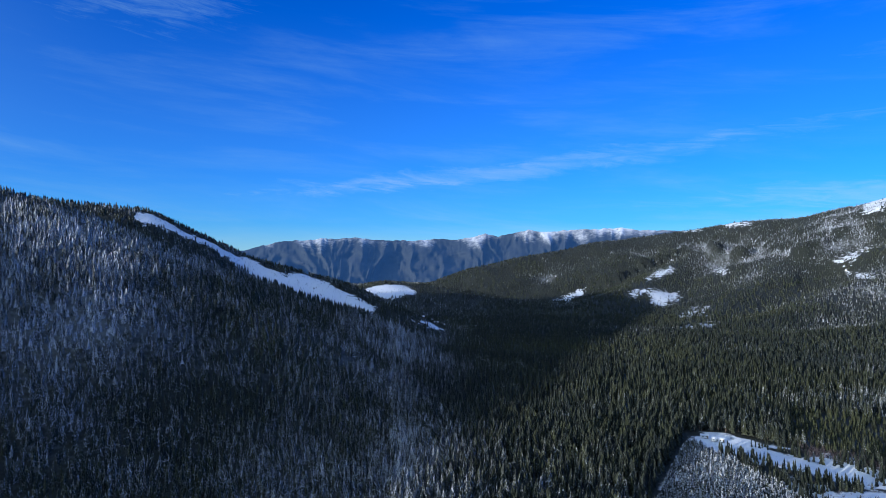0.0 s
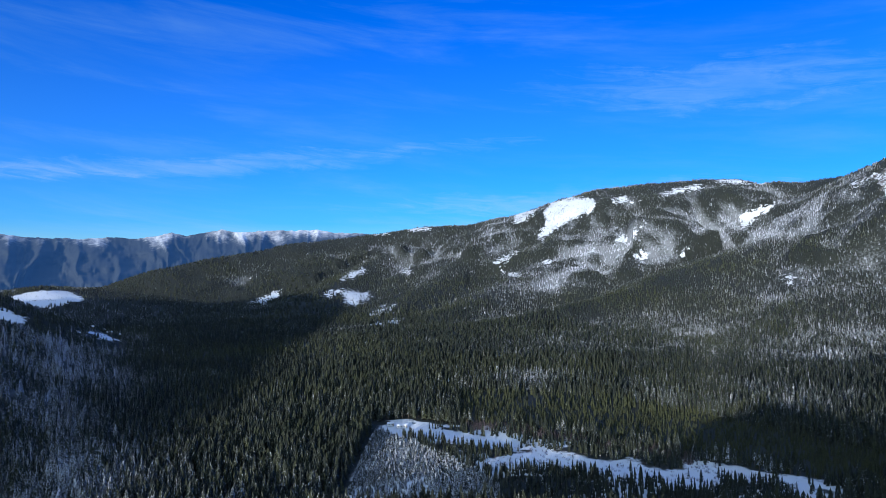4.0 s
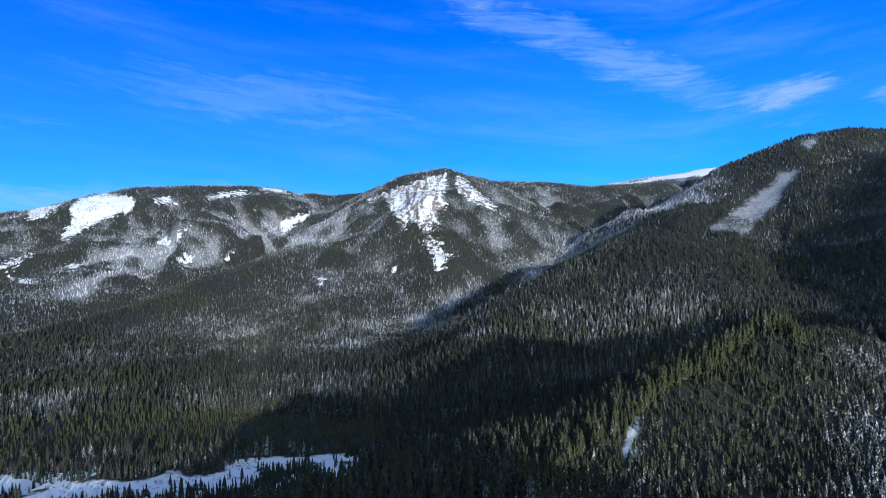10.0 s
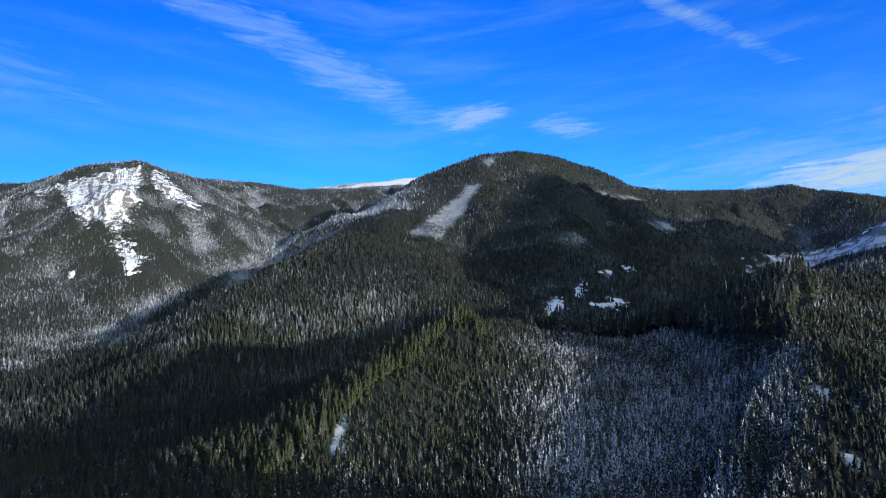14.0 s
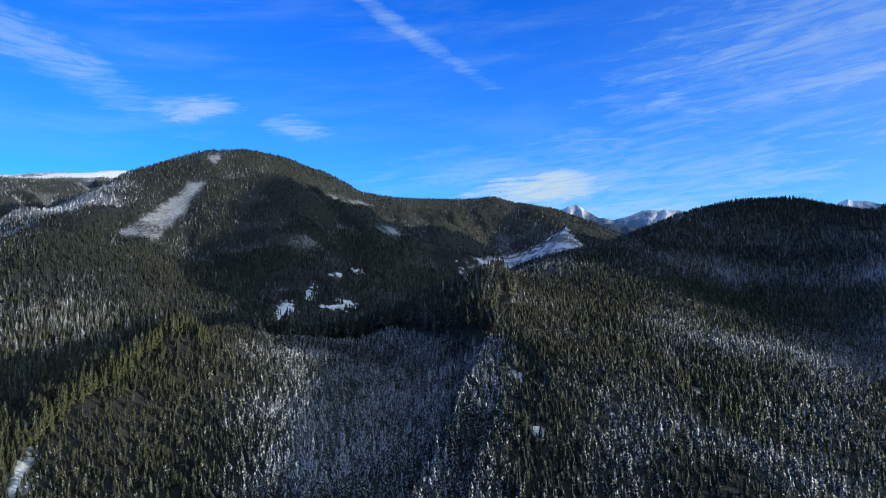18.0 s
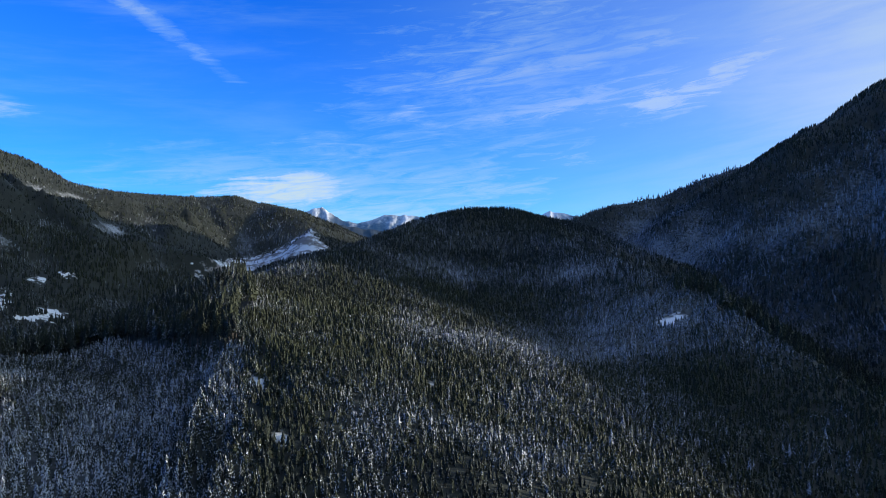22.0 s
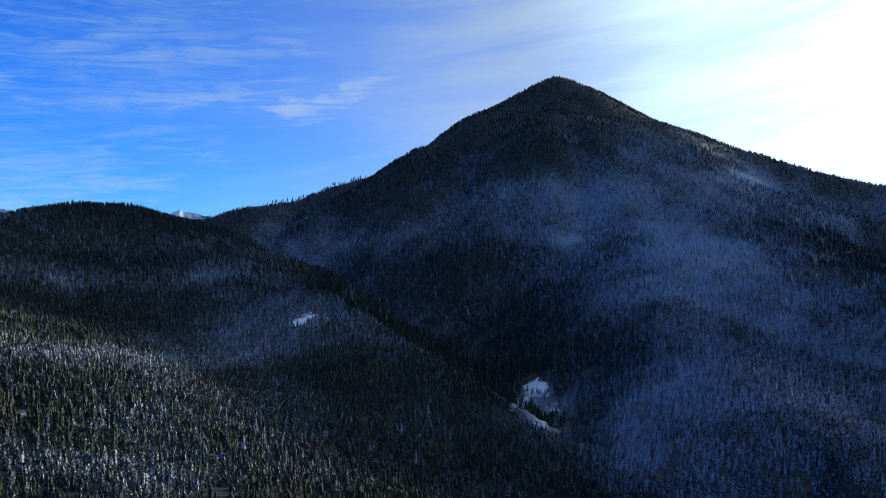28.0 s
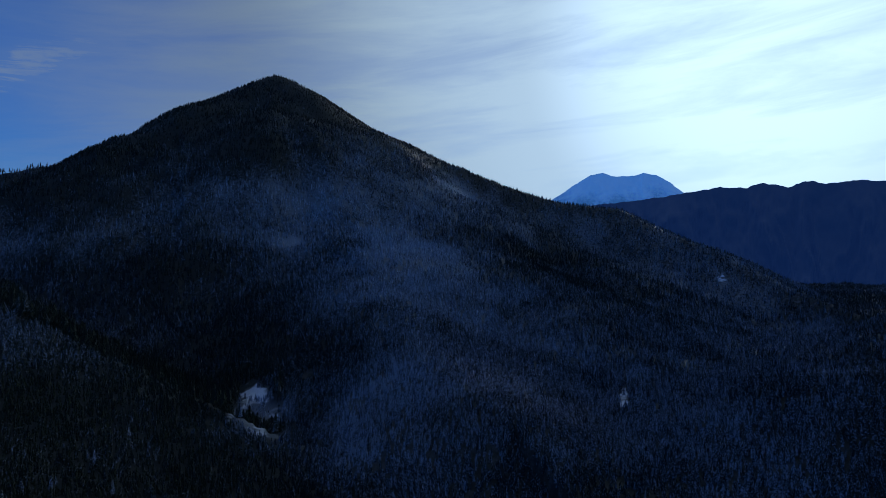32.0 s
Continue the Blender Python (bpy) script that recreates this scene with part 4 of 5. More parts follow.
distant_range("backdrop_south_range", "forested range under the low sun, purple-blue glow for haze", (0.009, 0.030, 0.130), 4400, 900, -4.0, 9.0,
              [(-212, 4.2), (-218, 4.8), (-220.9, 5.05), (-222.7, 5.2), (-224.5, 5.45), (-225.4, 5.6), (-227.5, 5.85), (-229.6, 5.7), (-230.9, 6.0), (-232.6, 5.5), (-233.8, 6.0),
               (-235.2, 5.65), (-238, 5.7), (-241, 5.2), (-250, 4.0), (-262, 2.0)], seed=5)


# ---- trees ----
def conifer_shape(tiers, points, rnd, droop=0.10, trunk=True, lift=0.0):
    """Verts and triangles of a conifer one metre high and one metre wide: ragged skirts of boughs about a stem."""
    v, f = [], []
    if trunk:
        for z, w in ((-0.06, 0.022), (0.5, 0.012)):
            for k in range(3):
                v.append((w * math.cos(2.1 * k), w * math.sin(2.1 * k), z))
        for k in range(3):
            l = (k + 1) % 3
            f += [(k, l, 3 + l), (k, 3 + l, 3 + k)]
    for t in range(tiers):
        u = t / tiers
        base = lift + (1 - lift) * (0.05 + 0.95 * u ** 0.95)
        tip = lift + (1 - lift) * min(1.0, 0.05 + 0.95 * ((t + 1.45) / tiers) ** 0.95)
        wide = 0.5 * (1 - u) ** 0.85 * (0.9 + 0.2 * rnd.random()) + 0.03
        c = len(v)
        v.append((0.02 * (rnd.random() - 0.5), 0.02 * (rnd.random() - 0.5), tip))
        spin = rnd.random() * 6.28
        for k in range(points):
            a = spin + 2 * math.pi * (k + 0.3 * (rnd.random() - 0.5)) / points
            w = wide * ((1.0 if k % 2 == 0 else 0.46) + 0.22 * (rnd.random() - 0.5))
            v.append((w * math.cos(a), w * math.sin(a), base - (droop if k % 2 == 0 else -0.02) * (1 - u) / tiers * 2.2))
        f += [(c, c + 1 + k, c + 1 + (k + 1) % points) for k in range(points)]
    return np.array(v), np.array(f)


RND = random.Random(4)
TALL = [conifer_shape(5, 7, RND, trunk=True, lift=0.36) for _ in range(4)]
FINE = [conifer_shape(5, 7, RND, trunk=True, lift=0.10) for _ in range(4)]
YOUNG = [conifer_shape(3, 5, RND, trunk=False) for _ in range(4)]
COARSE = [conifer_shape(2, 5, RND, trunk=False) for _ in range(3)]
FAR = [conifer_shape(1, 4, RND, trunk=False) for _ in range(3)]


def forest(name, label, shapes, az, r, tall, wide, frost, hue, rng, grain=1.0):
    """All the trees of one wood in one mesh."""
    x, y = -np.sin(np.radians(az)) * r, np.cos(np.radians(az)) * r
    z = sample(GZ, az, r) - 0.4
    which = rng.integers(0, len(shapes), len(az))
    vs, fs, fr, hu, count = [], [], [], [], 0
    for k, (sv, sf) in enumerate(shapes):
        m = which == k
        nt = int(m.sum())
        spin = rng.uniform(0, 6.283, nt)[:, None]
        c, s = np.cos(spin), np.sin(spin)
        w, h = wide[m][:, None], tall[m][:, None]
        lean = rng.normal(0, 0.02, (nt, 2))
        vx = (sv[:, 0] * c - sv[:, 1] * s) * w + lean[:, :1] * sv[:, 2] * h + x[m][:, None]
        vy = (sv[:, 0] * s + sv[:, 1] * c) * w + lean[:, 1:] * sv[:, 2] * h + y[m][:, None]
        vz = sv[:, 2] * h + z[m][:, None]
        vs.append(np.stack([vx, vy, vz], -1).reshape(-1, 3))
        fs.append((sf[None] + (count + np.arange(nt) * len(sv))[:, None, None]).reshape(-1))
        fr.append(np.repeat(frost[m], len(sv)))
        hu.append(np.repeat(hue[m], len(sv)))
        count += nt * len(sv)
    if not count:
        return None
    me = mesh_of(name, np.concatenate(vs), np.concatenate(fs), 3, {"frost": np.concatenate(fr), "hue": np.concatenate(hu), "grain": np.full(count, grain)})
    me.materials.append(CONIFER)
    return tagged(new(name, me), label, "forest", kind="stuff")


def scatter(a0, a1, r0, r1, spacing, rng):
    """Bearings and distances spread evenly over a sector of the land, about one to every square of that spacing."""
    area = math.radians(a1 - a0) * (r1 * r1 - r0 * r0) / 2
    k = int(area / spacing ** 2)
    return rng.uniform(a0, a1, k), np.sqrt(rng.uniform(r0 * r0, r1 * r1, k))


def plant(name, label, shapes, sector, spacing, tall, ratio, seed, keep=None, snow=0.0, margin=-1.0, grain=1.0, warm=0.0):
    """A wood over a sector. keep: which spots belong to this stand; tall: the trees' mean height."""
    rng = np.random.default_rng(seed)
    az, r = scatter(*sector, spacing, rng)
    x, y = -np.sin(np.radians(az)) * r, np.cos(np.radians(az)) * r
    ok = opening(x, y, az, r) + 13 * np.clip(r / 1500, 0.2, 1) * fbm(x, y, 22, 2, 77) < margin
    if keep is not None:
        ok &= keep(az, r, x, y)
    # woods in the lee of a ridge stand thinner
    ok &= rng.uniform(0, 1, len(az)) < 0.12 + 0.88 * (sample(OPEN_LAND, az, r) > 0.01)
    # loose clumps and small gaps
    ok &= rng.uniform(0, 1, len(az)) < 0.98 + 0.25 * fbm(x, y, 60, 3, 51)
    az, r, x, y = az[ok], r[ok], x[ok], y[ok]
    h = tall * np.clip(rng.normal(1, 0.16, len(az)) + 0.16 * fbm(x, y, 130, 2, 61), 0.5, 1.6)
    h = h * stand_height(az, r)
    w = h * ratio * rng.uniform(0.8, 1.25, len(az))
    fr = np.clip(frost_at(x, y, sample(GZ, az, r), az, r) + rng.normal(-0.03, 1.0, len(az)) * np.clip(0.07 + r / 50000, 0, 0.12) + snow, 0, 1)
    hu = np.clip(hue_at(x, y, az, r) + warm + rng.normal(0, 0.2, len(az)), 0, 1)
    return forest(name, label, shapes, az, r, h, w, fr, hu, rng, grain)


make_terrain()
def stand(test):
    return lambda az, r, x, y: test(az, r) > 0.5


# tall stands that rise out of the young growth
def tall_wood(az, r, spur=True):
    ragged = 0.9 * fbm(az, r / 25.0, 3.0, 2, 91)
    ridge = band(az + ragged, -126.5, -103, 0.5) * (r > np.interp(-az, [103, 108, 114, 118, 121, 124, 128], [605, 632, 640, 585, 515, 462, 445]) + 5 * ragged) * (r < 790)
    clump = band(az + ragged, -168.5, -163.8, 0.4) * band(r, 795, 870, 5)
    ravine = band(az + 3 * ragged, -189, -170, 2.0) * (r > np.interp(-az, [169.5, 173, 182, 188], [740, 680, 555, 500])) * (r < 200 + np.interp(-az, [169.5, 173, 182, 188], [740, 680, 555, 500]) + 60 * ragged)
    crest = band(az + ragged, -99, -75, 0.4) * (np.abs(r - np.interp(-az, [79, 84, 90, 97], [345, 385, 435, 510]) + 6) < 12 + 8 * ragged)
    return np.clip(ridge + clump + ravine + (crest if spur else 0), 0, 1)


def near_stand(az, r, x, y):
    return (tall_wood(az, r) < 0.5) & ((az < -97) | (r < np.interp(-az, [76, 79, 84, 90, 97], [325, 342, 380, 430, 640])))


plant("young_forest", "young snow-dusted conifers crowded on the near hillside", YOUNG, (-241, -76, 225, 560), 2.8, 6.0, 0.50, 1, keep=near_stand)
plant("young_forest", "young snow-dusted conifers crowded higher on the near hillside", COARSE, (-241, -76, 560, 740), 3.5, 7.0, 0.50, 9, keep=near_stand)
plant("hillside_forest", "snow-dusted conifers on the hillside further up", COARSE, (-241, -97, 740, 1100), 4.7, 8.5, 0.50, 11,
      keep=stand(lambda az, r: 1 - tall_wood(az, r)))
plant("tall_woods", "tall dark conifers standing over the young growth", TALL, (-190, -74, 320, 1060), 5.4, 23, 0.28, 12, keep=stand(lambda az, r: tall_wood(az, r, False)), snow=-0.3)
plant("spur_woods", "yellow-green conifers along the crest of the near spur", FINE, (-101, -73, 305, 640), 3.7, 12.5, 0.34, 16,
      keep=stand(lambda az, r: tall_wood(az, r) - tall_wood(az, r, False)), snow=-0.12, warm=0.6)
plant("valley_forest", "tall dark green conifers on the valley floor", FINE, (-97, 5, 250, 720), 4.8, 15, 0.40, 2,
      keep=lambda az, r, x, y: (tall_wood(az, r) < 0.5) & (r > np.interp(-az, [-5, 76, 79, 84, 90, 97], [0, 0, 342, 380, 430, 640])) & ~in_field(x, y) & ~in_field(x + 6.0, y) & (strip(az, r) < 0.5))
plant("plantation", "even green conifers of a plantation behind the field", YOUNG, (-65, -29, 540, 720), 3.5, 9.5, 0.36, 23, keep=lambda az, r, x, y: strip(az, r) >= 0.5, snow=-0.1)
plant("valley_forest", "conifers farther along the valley floor", COARSE, (-97, 5, 720, 1100), 5.4, 14, 0.38, 13, snow=0.05)
plant("shaded_forest", "frosted conifers on the shaded mountainside", YOUNG, (5, 38, 340, 720), 4.0, 10.0, 0.46, 3, snow=-0.05)
plant("shaded_forest", "frosted conifers high on the shaded mountainside", COARSE, (5, 38, 720, 1100), 5.6, 12, 0.45, 14, snow=-0.05)
plant("middle_forest", "conifer forest on the middle slopes", COARSE, (-241, 38, 1100, 1500), 6.4, 10.5, 0.46, 4, grain=0.85)
plant("middle_forest", "conifer forest higher on the middle slopes", FAR, (-241, 38, 1500, 1800), 6.4, 10.0, 0.42, 15, grain=0.7)
plant("slope_forest", "conifer forest on the far mountain slopes", FAR, (-241, 38, 1800, 2900), 8.8, 9.0, 0.5, 5, grain=0.6)
plant("far_forest", "dark conifer forest on the distant mountains", FAR, (-241, 38, 2900, 4400), 11.0, 8.5, 0.6, 6, grain=0.55)
plant("hidden_forest", "conifer forest behind the valley", FAR, (38, 119, 300, 3000), 32.0, 20, 0.45, 7)
plant("home_forest", "conifer forest on the unseen ground and added hill below", COARSE, (-241, 119, 60, 225), 8.0, 6, 0.4, 8)
plant("plantation", "close-set young frosted conifers of a plantation", YOUNG, (-33, -18.5, 430, 680), 2.3, 5.2, 0.55, 21, snow=0.40, margin=12.0,
      keep=lambda az, r, x, y: in_field(x, y) & (r < np.interp(-az, [18, 22, 26, 33], [640, 628, 570, 475])))
plant("field_conifers", "dark conifers scattered over the snowy field", YOUNG, (-61, -24, 430, 640), 4.3, 9.0, 0.34, 22,
      keep=lambda az, r, x, y: in_field(x, y) & (r > np.interp(-az, [20, 22, 26, 33, 34], [640, 625, 560, 470, 0])) & (fbm(x, y, 55, 3, 24) > -0.45 - 0.4 * (r < 500)))


def seedlings(name, label, sector, spacing, tall, seed):
    """Small trees and stumps that stand singly in the clearings."""
    rng = np.random.default_rng(seed)
    az, r = scatter(*sector, spacing, rng)
    x, y = -np.sin(np.radians(az)) * r, np.cos(np.radians(az)) * r
    ok = (opening(x, y, az, r) > 2) & (rng.uniform(0, 1, len(az)) < 0.5 + 0.6 * fbm(x, y, 40, 3, 57))
    az, r = az[ok], r[ok]
    h = tall * rng.uniform(0.5, 1.5, len(az))
    return forest(name, label, FAR, az, r, h, h * 0.45, np.full(len(az), 0.3), rng.uniform(0, 0.6, len(az)), rng)


seedlings("seedlings", "small dark seedlings and stumps in the logged clearings", (-15, 38, 900, 2600), 7.0, 2.6, 43)
seedlings("seedlings", "small dark trees in the snow of the far clearings", (-135, -15, 1400, 3300), 8.5, 4.5, 44)



# ---- single things ----
def link(name, verts, faces, mat, parent=None, label="", attributes=()):
    """One mesh object from lists of verts and faces."""
    me = bpy.data.meshes.new(name)
    me.from_pydata([tuple(v) for v in verts], [], [tuple(f) for f in faces])
    for key, value in dict(attributes).items():
        me.attributes.new(key, "FLOAT", "POINT").data.foreach_set("value", [value] * len(verts))
    me.materials.append(mat)
    ob = new(name, me)
    if parent is not None:
        ob.parent = parent
    return tagged(ob, label)


def part(name, bm, mat, parent, label=""):
    me = bpy.data.meshes.new(name)
    bm.to_mesh(me)
    bm.free()
    me.materials.append(mat)
    ob = new(name, me)
    ob.parent = parent
    return tagged(ob, label)


def box_bm(x0, y0, z0, x1, y1, z1, bevel=0.04):
    bm = bmesh.new()
    bmesh.ops.create_cube(bm, size=1.0)
    bmesh.ops.scale(bm, vec=(x1 - x0, y1 - y0, z1 - z0), verts=bm.verts)
    bmesh.ops.translate(bm, vec=((x0 + x1) / 2, (y0 + y1) / 2, (z0 + z1) / 2), verts=bm.verts)
    if bevel:
        bmesh.ops.bevel(bm, geom=bm.edges[:], offset=bevel, segments=1, affect="EDGES")
    return bm


def gable_bm(x0, x1, half, z0, rise, thick=0.25):
    """A pitched roof along x, as two thick slabs in one shell."""
    bm = bmesh.new()
    prof = [(-half, z0), (0, z0 + rise), (half, z0), (half, z0 + thick), (0, z0 + rise + thick), (-half, z0 + thick)]
    a = [bm.verts.new((x0, y, z)) for y, z in prof]
    b = [bm.verts.new((x1, y, z)) for y, z in prof]
    for k in range(6):
        l = (k + 1) % 6
        bm.faces.new((a[k], a[l], b[l], b[k]))
    for ring in (a[::-1], b):
        for q in ((0, 1, 4, 5), (1, 2, 3, 4)):
            bm.faces.new([ring[i] if ring is b else a[i] for i in q])
    bmesh.ops.recalc_face_normals(bm, faces=bm.faces)
    return bm


def ground_at(az, r):
    return float(sample(GZ, np.array([float(az)]), np.array([float(r)]))[0])


def place(az, r, turn=0.0, size=1.0, sink=0.0, up=1.0):
    x, y, _ = spot(az, r, 0)
    return pose(x, y, ground_at(az, r) - sink, 0, 0, turn) @ Matrix.Diagonal((size, size, size * up, 1))


SIDING = make_plain("weathered_white_siding", (0.55, 0.55, 0.52), (0.72, 0.72, 0.70), 0.8, 0.6)
SNOW_ROOF = make_plain("snow_on_roof", (0.78, 0.80, 0.84), (0.86, 0.87, 0.89), 0.5)
DARK_TRIM = make_plain("dark_painted_trim", (0.04, 0.035, 0.03), (0.09, 0.08, 0.07), 1.5, 0.6)
BROWN_WALL = make_plain("brown_board_wall", (0.10, 0.065, 0.04), (0.20, 0.13, 0.085), 0.9)
STEEL = make_plain("galvanised_steel", (0.30, 0.31, 0.32), (0.48, 0.49, 0.50), 2.0, 0.45)
TWIG = make_plain("bare_alder_twigs", (0.055, 0.040, 0.040), (0.15, 0.115, 0.115), 0.35)
GLASS_M, _n, _put = material("dark_window_glass")
_put(Base_Color=(0.02, 0.025, 0.03, 1), Roughness=0.08)


def long_shed(length, az, r, turn, label):
    """A long low cabin with snow on its roof."""
    root = new("long_cabin")
    part("wall", box_bm(-length / 2, -1.6, 0.4, length / 2, 1.6, 3.0), SIDING, root)
    part("skirting", box_bm(-length / 2 + 0.1, -1.5, -0.6, length / 2 - 0.1, 1.5, 0.4, 0), DARK_TRIM, root)
    part("roof", gable_bm(-length / 2 - 0.3, length / 2 + 0.3, 2.0, 3.0, 0.7, 0.4), SNOW_ROOF, root, "thick snow on a low roof")
    for k in range(int(length // 3)):
        x = -length / 2 + 1.4 + 3.0 * k
        w = part("window", box_bm(x, -1.66, 1.4, x + 1.1, -1.58, 2.3, 0.02), DARK_TRIM, root)
        part("pane", box_bm(x + 0.1, -1.68, 1.5, x + 1.0, -1.65, 2.2, 0), GLASS_M, w)
    part("door", box_bm(length / 2 - 1.4, -1.67, 0.45, length / 2 - 0.5, -1.58, 2.45, 0.02), BROWN_WALL, root)
    root.matrix_world = place(az, r, turn)
    return tagged(root, label, "cabin", group="cabins at the field")


def farmhouse(az, r, turn, size, label):
    root = new("farmhouse")
    part("wall", box_bm(-5, -3.5, -1.0, 5, 3.5, 3.4), BROWN_WALL, root)
    part("roof", gable_bm(-5.6, 5.6, 4.3, 3.3, 2.6, 0.45), SNOW_ROOF, root, "snow-covered pitched roof")
    part("chimney", box_bm(1.8, 0.4, 4.4, 2.5, 1.1, 7.0), DARK_TRIM, root)
    for side in (-1, 1):
        for x in (-3.4, -0.6, 2.2):
            w = part("window", box_bm(x, side * 3.56 - 0.05, 1.1, x + 1.2, side * 3.56 + 0.05, 2.4, 0.02), SIDING, root)
            part("pane", box_bm(x + 0.12, side * 3.60 - 0.05, 1.22, x + 1.08, side * 3.60 + 0.05, 2.28, 0), GLASS_M, w)
    part("door", box_bm(5.0, -0.5, 0.0, 5.08, 0.5, 2.1, 0.02), DARK_TRIM, root)
    root.matrix_world = place(az, r, turn, size)
    return tagged(root, label, "house", group="farm buildings in the valley")


long_shed(11.5, -23.95, 638, -18, "long white cabin under snow at the end of the field road")
long_shed(7.0, -22.9, 643, -15, "short white cabin beside the longer one at the field")
for az, r, turn, size in ((2.0, 1420, 15, 0.9), (1.2, 1460, 70, 1.1), (0.7, 1425, 20, 0.9), (0.1, 1470, 40, 1.0), (1.5, 1500, 100, 0.9)):
    farmhouse(az, r, turn, size, "brown farmhouse with a snowy roof in the shaded valley")


def bar_bm(a, b, wide):
    bm = bmesh.new()
    d = Vector(b) - Vector(a)
    bmesh.ops.create_cone(bm, cap_ends=True, segments=5, radius1=wide, radius2=wide * 0.8, depth=d.length)
    bmesh.ops.transform(bm, matrix=Matrix.Translation((Vector(a) + Vector(b)) / 2) @ d.to_track_quat("Z", "Y").to_matrix().to_4x4(), verts=bm.verts)
    return bm


def radio_mast(az, r, high):
    root = new("lattice_mast")
    feet = [(1.6 * math.cos(k * 2.094), 1.6 * math.sin(k * 2.094)) for k in range(3)]
    for k, (x, y) in enumerate(feet):
        part("leg", bar_bm((x, y, -1), (x * 0.25, y * 0.25, high), 0.16), STEEL, root)
        for s in range(6):
            u, v = s / 6, (s + 1) / 6
            x2, y2 = feet[(k + 1) % 3]
            part("brace", bar_bm((x * (1 - 0.75 * u), y * (1 - 0.75 * u), high * u), (x2 * (1 - 0.75 * v), y2 * (1 - 0.75 * v), high * v), 0.07), STEEL, root)
    part("antenna", bar_bm((0, 0, high), (0, 0, high + 4), 0.08), STEEL, root)
    root.matrix_world = place(az, r, 10)
    return tagged(root, "grey steel lattice mast on the logged hill", "mast")


radio_mast(7.2, 2330, 22)


# single conifers: a stem and a crown of many ragged boughs
def conifer_thing(rnd, frost, hue, tiers=9, points=9, lift=0.14):
    root = new("conifer")
    v, f = [], []
    for k, (z, w) in enumerate(((-0.06, 0.020), (0.35, 0.014), (0.97, 0.003))):
        v += [(w * math.cos(1.257 * j), w * math.sin(1.257 * j), z) for j in range(5)]
    for k in range(2):
        f += [(5 * k + j, 5 * k + (j + 1) % 5, 5 * k + 5 + (j + 1) % 5, 5 * k + 5 + j) for j in range(5)]
    link("trunk", v, f, BARK, root)
    v, f = conifer_shape(tiers, points, rnd, droop=0.14, trunk=False, lift=lift)
    link("crown", v * np.array([0.32, 0.32, 1.0]), f, CONIFER, root, attributes={"frost": frost, "hue": hue, "grain": 1.0})
    return root


def single_trees(spots, frost, hue, label, group, seed, lift=0.14):
    """Spots of bearing, distance and height."""
    rnd = random.Random(seed)
    kinds = [conifer_thing(rnd, frost + 0.12 * (k - 1), hue + 0.15 * (k - 1), lift=lift) for k in range(3)]
    for i, (az, r, tall) in enumerate(spots):
        m = place(az, r, rnd.uniform(0, 360), tall, 0.2)
        if i < 3:
            ob = kinds[i]
            ob.matrix_world = m
        else:
            ob = copy_thing(kinds[i % 3], m)
            ob.scale = (tall * rnd.uniform(0.85, 1.2),) * 2 + (tall,)
        tagged(ob, label, "tree", group=group)


def edge_spots(rnd, count, azs, rs, spread, low, high):
    """Spots along a line of bearings and distances, loosely."""
    out = []
    for _ in range(count):
        u = rnd.uniform(0, len(azs) - 1.001)
        k, w = int(u), u - int(u)
        out.append((azs[k] * (1 - w) + azs[k + 1] * w, rs[k] * (1 - w) + rs[k + 1] * w + rnd.uniform(-spread, spread), rnd.uniform(low, high)))
    return out


R2 = random.Random(12)
single_trees(edge_spots(R2, 70, [-22, -25, -29, -36, -44, -52, -59], [664, 676, 664, 640, 604, 576, 556], 7, 11, 17), 0.20, 0.40,
             "tall green conifer at the edge of the snowy field", "conifers at the field's edge", 31, lift=0.3)
single_trees(edge_spots(R2, 55, [-30, -36, -42, -48, -54, -60], [470, 480, 490, 500, 505, 500], 34, 6, 12), 0.25, 0.35,
             "dark green conifer standing in the snowy field", "conifers in the field", 32)
single_trees(edge_spots(R2, 70, [-78, -81, -85, -90, -95, -98], [338, 358, 390, 432, 490, 525], 18, 11, 17), 0.12, 0.85,
             "yellow-green conifer on the crest of the near spur", "conifers on the near spur", 33)
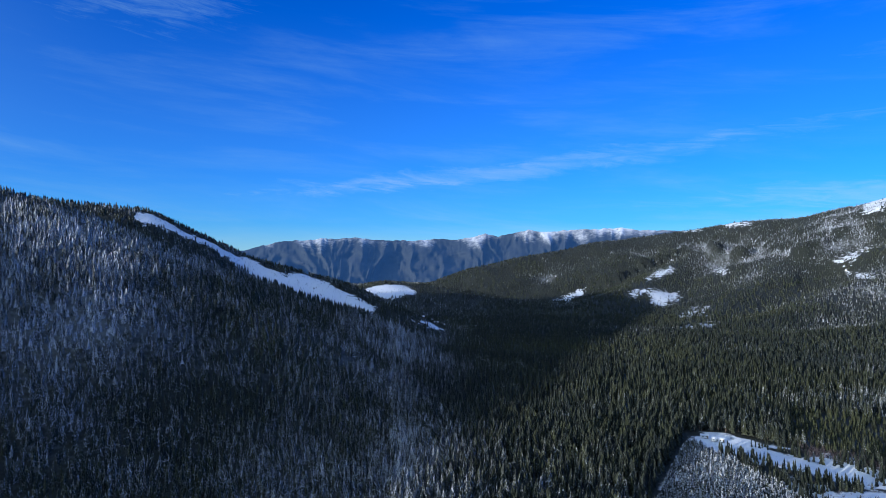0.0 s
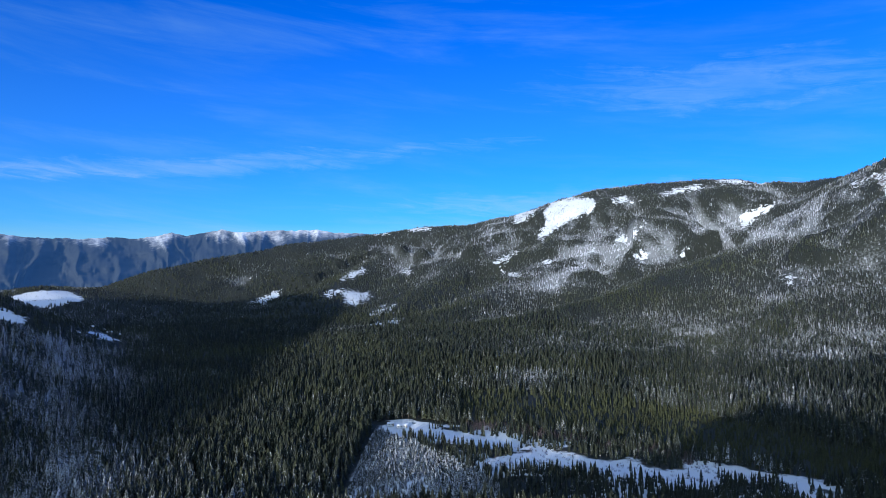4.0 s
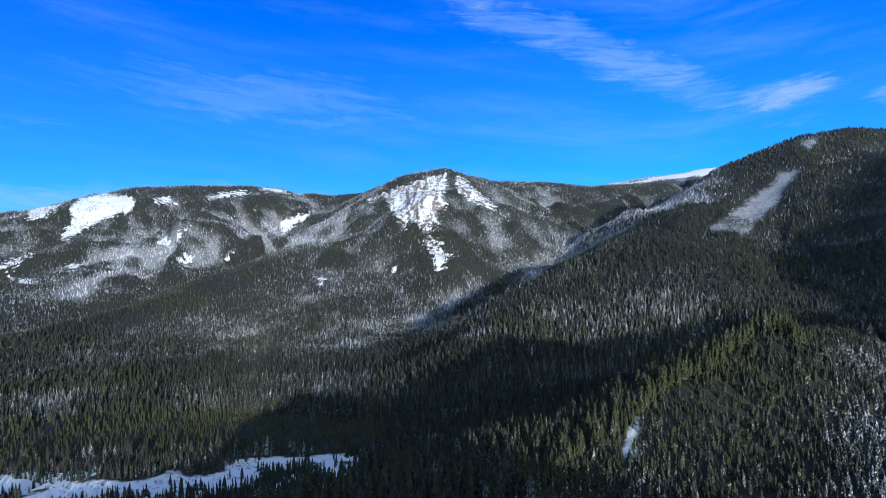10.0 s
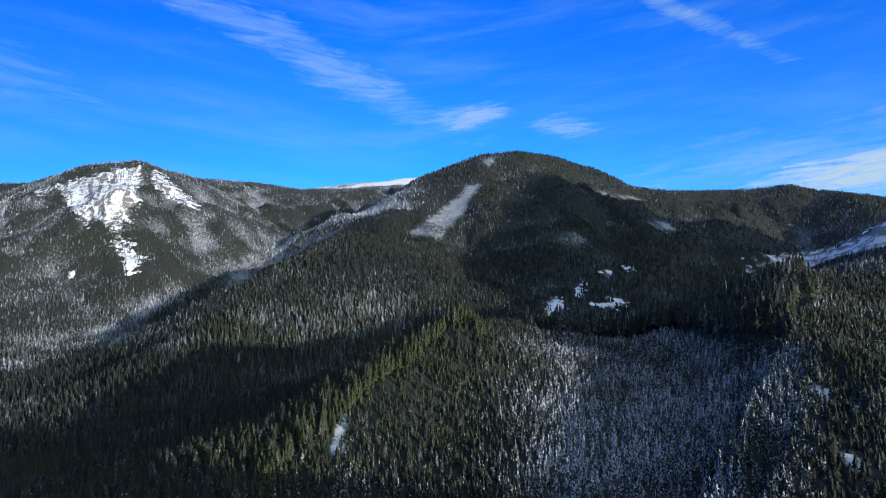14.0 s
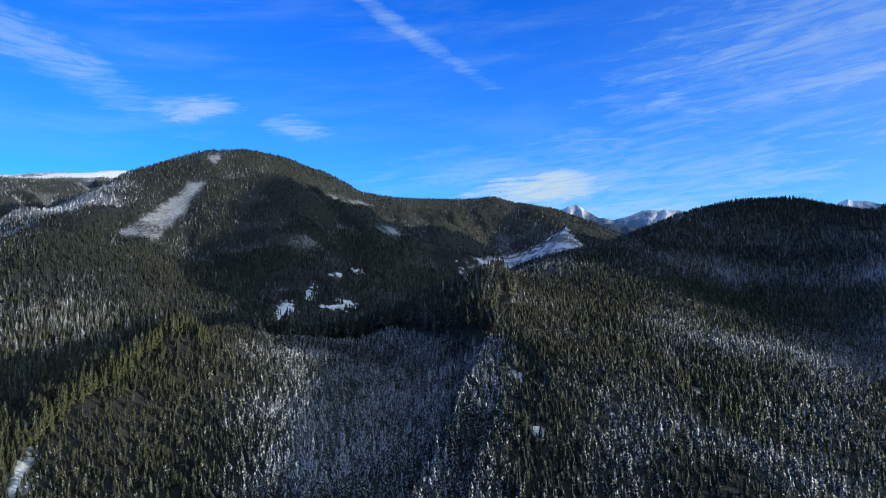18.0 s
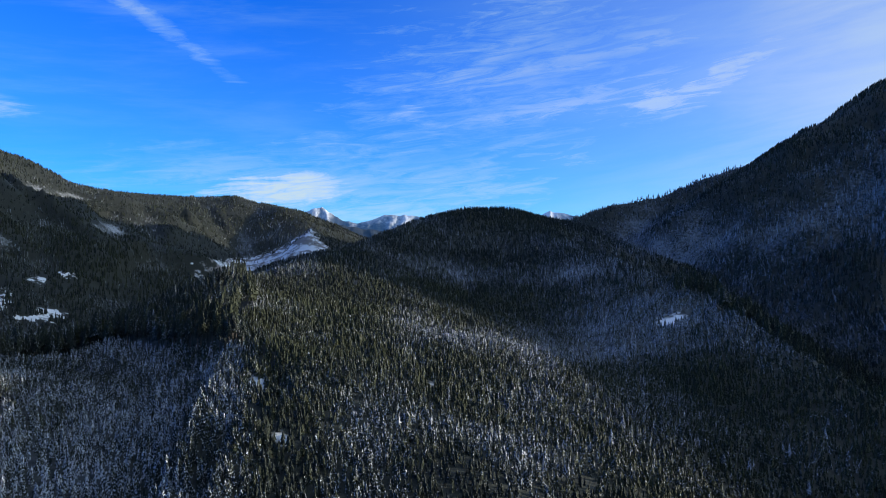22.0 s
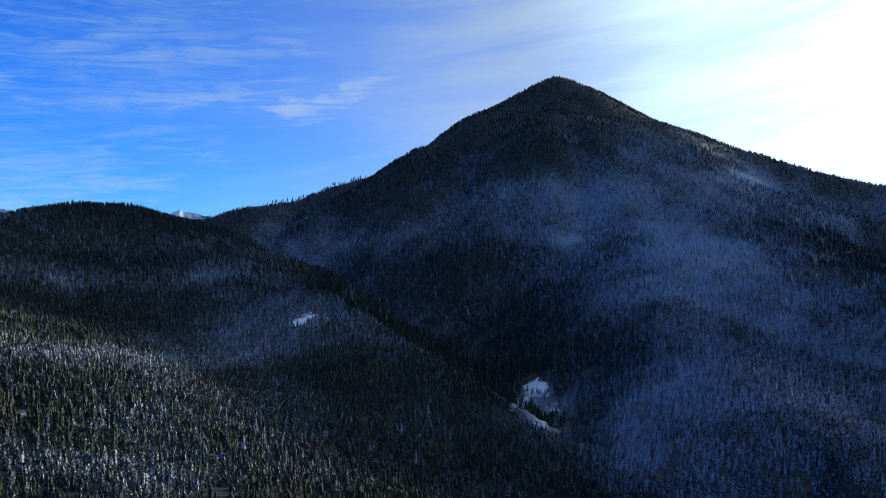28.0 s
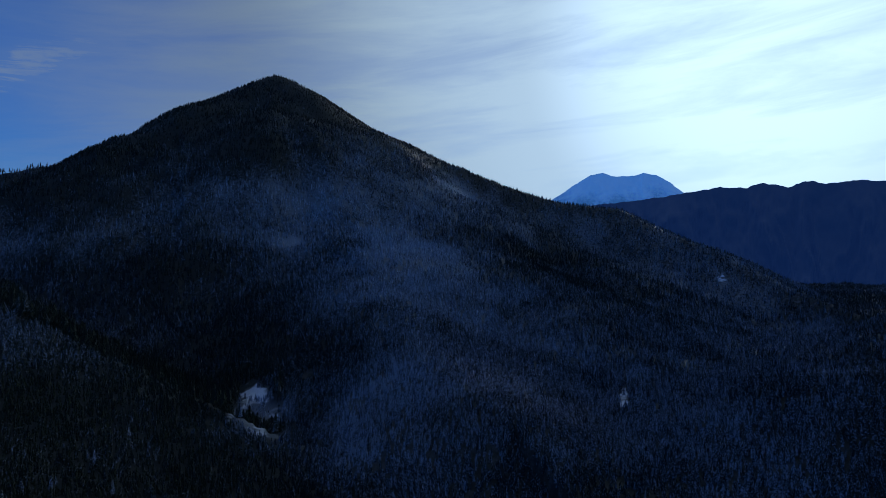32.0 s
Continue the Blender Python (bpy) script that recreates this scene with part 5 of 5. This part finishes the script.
single_trees(edge_spots(R2, 40, [-103.5, -108, -114, -118, -121, -124, -126], [606, 630, 638, 582, 512, 460, 446], 6, 19, 25), 0.02, 0.2,
             "tall dark conifer with a bare stem at the wood's edge", "conifers at the wood's edge", 34, lift=0.42)
single_trees(edge_spots(R2, 45, [-100, -125, -150, -175, -200, -225], [370, 380, 395, 430, 450, 460], 40, 9, 13), 0.45, 0.25,
             "snow-laden conifer standing above the young growth", "snowy conifers on the hillside", 35)
single_trees(edge_spots(R2, 36, [-160.5, -163.4, -165.5, -167.5, -169.2, -171.2], [1965, 1998, 2020, 2045, 2075, 2115], 3, 10, 18), 0.10, 0.2,
             "thin dark conifer on the mountain's skyline", "conifers on the skyline", 36, lift=0.35)


def thicket_of(name, label, count, azs, rs, spread, tall, seed):
    """Leafless brush: bundles of thin upright stems in one mesh."""
    rng = np.random.default_rng(seed)
    u = rng.uniform(0, len(azs) - 1.001, count)
    az, r = np.interp(u, np.arange(len(azs)), azs), np.interp(u, np.arange(len(rs)), rs) + rng.uniform(-spread, spread, count)
    x, y, z = -np.sin(np.radians(az)) * r, np.cos(np.radians(az)) * r, sample(GZ, az, r)
    stems = 14
    base = np.stack([x, y, z - 0.3], -1)[:, None] + rng.normal(0, 0.5, (count, stems, 3)) * (1, 1, 0)
    h = tall * rng.uniform(0.5, 1.1, (count, stems, 1))
    out = rng.normal(0, 0.28, (count, stems, 3)) * (1, 1, 0)
    tip = base + out * h + (0, 0, 1) * h
    a = rng.uniform(0, 3.14, (count, stems, 1))
    side = np.concatenate([np.cos(a), np.sin(a), 0 * a], -1) * 0.09
    v = np.stack([base - side, base + side, tip], 2).reshape(-1, 3)
    me = mesh_of(name, v, np.arange(len(v)), 3)
    me.materials.append(TWIG)
    return tagged(new(name, me), label, "brush", kind="stuff")


thicket_of("bare_thicket", "leafless purple-brown alder brush at the field", 900, [-30, -36, -41, -46, -50], [644, 622, 600, 585, 566], 12, 6.0, 41)
thicket_of("field_brush", "leafless brush and weeds in the snowy field", 700, [-26, -32, -40, -50, -58], [540, 530, 520, 515, 500], 45, 2.6, 42)
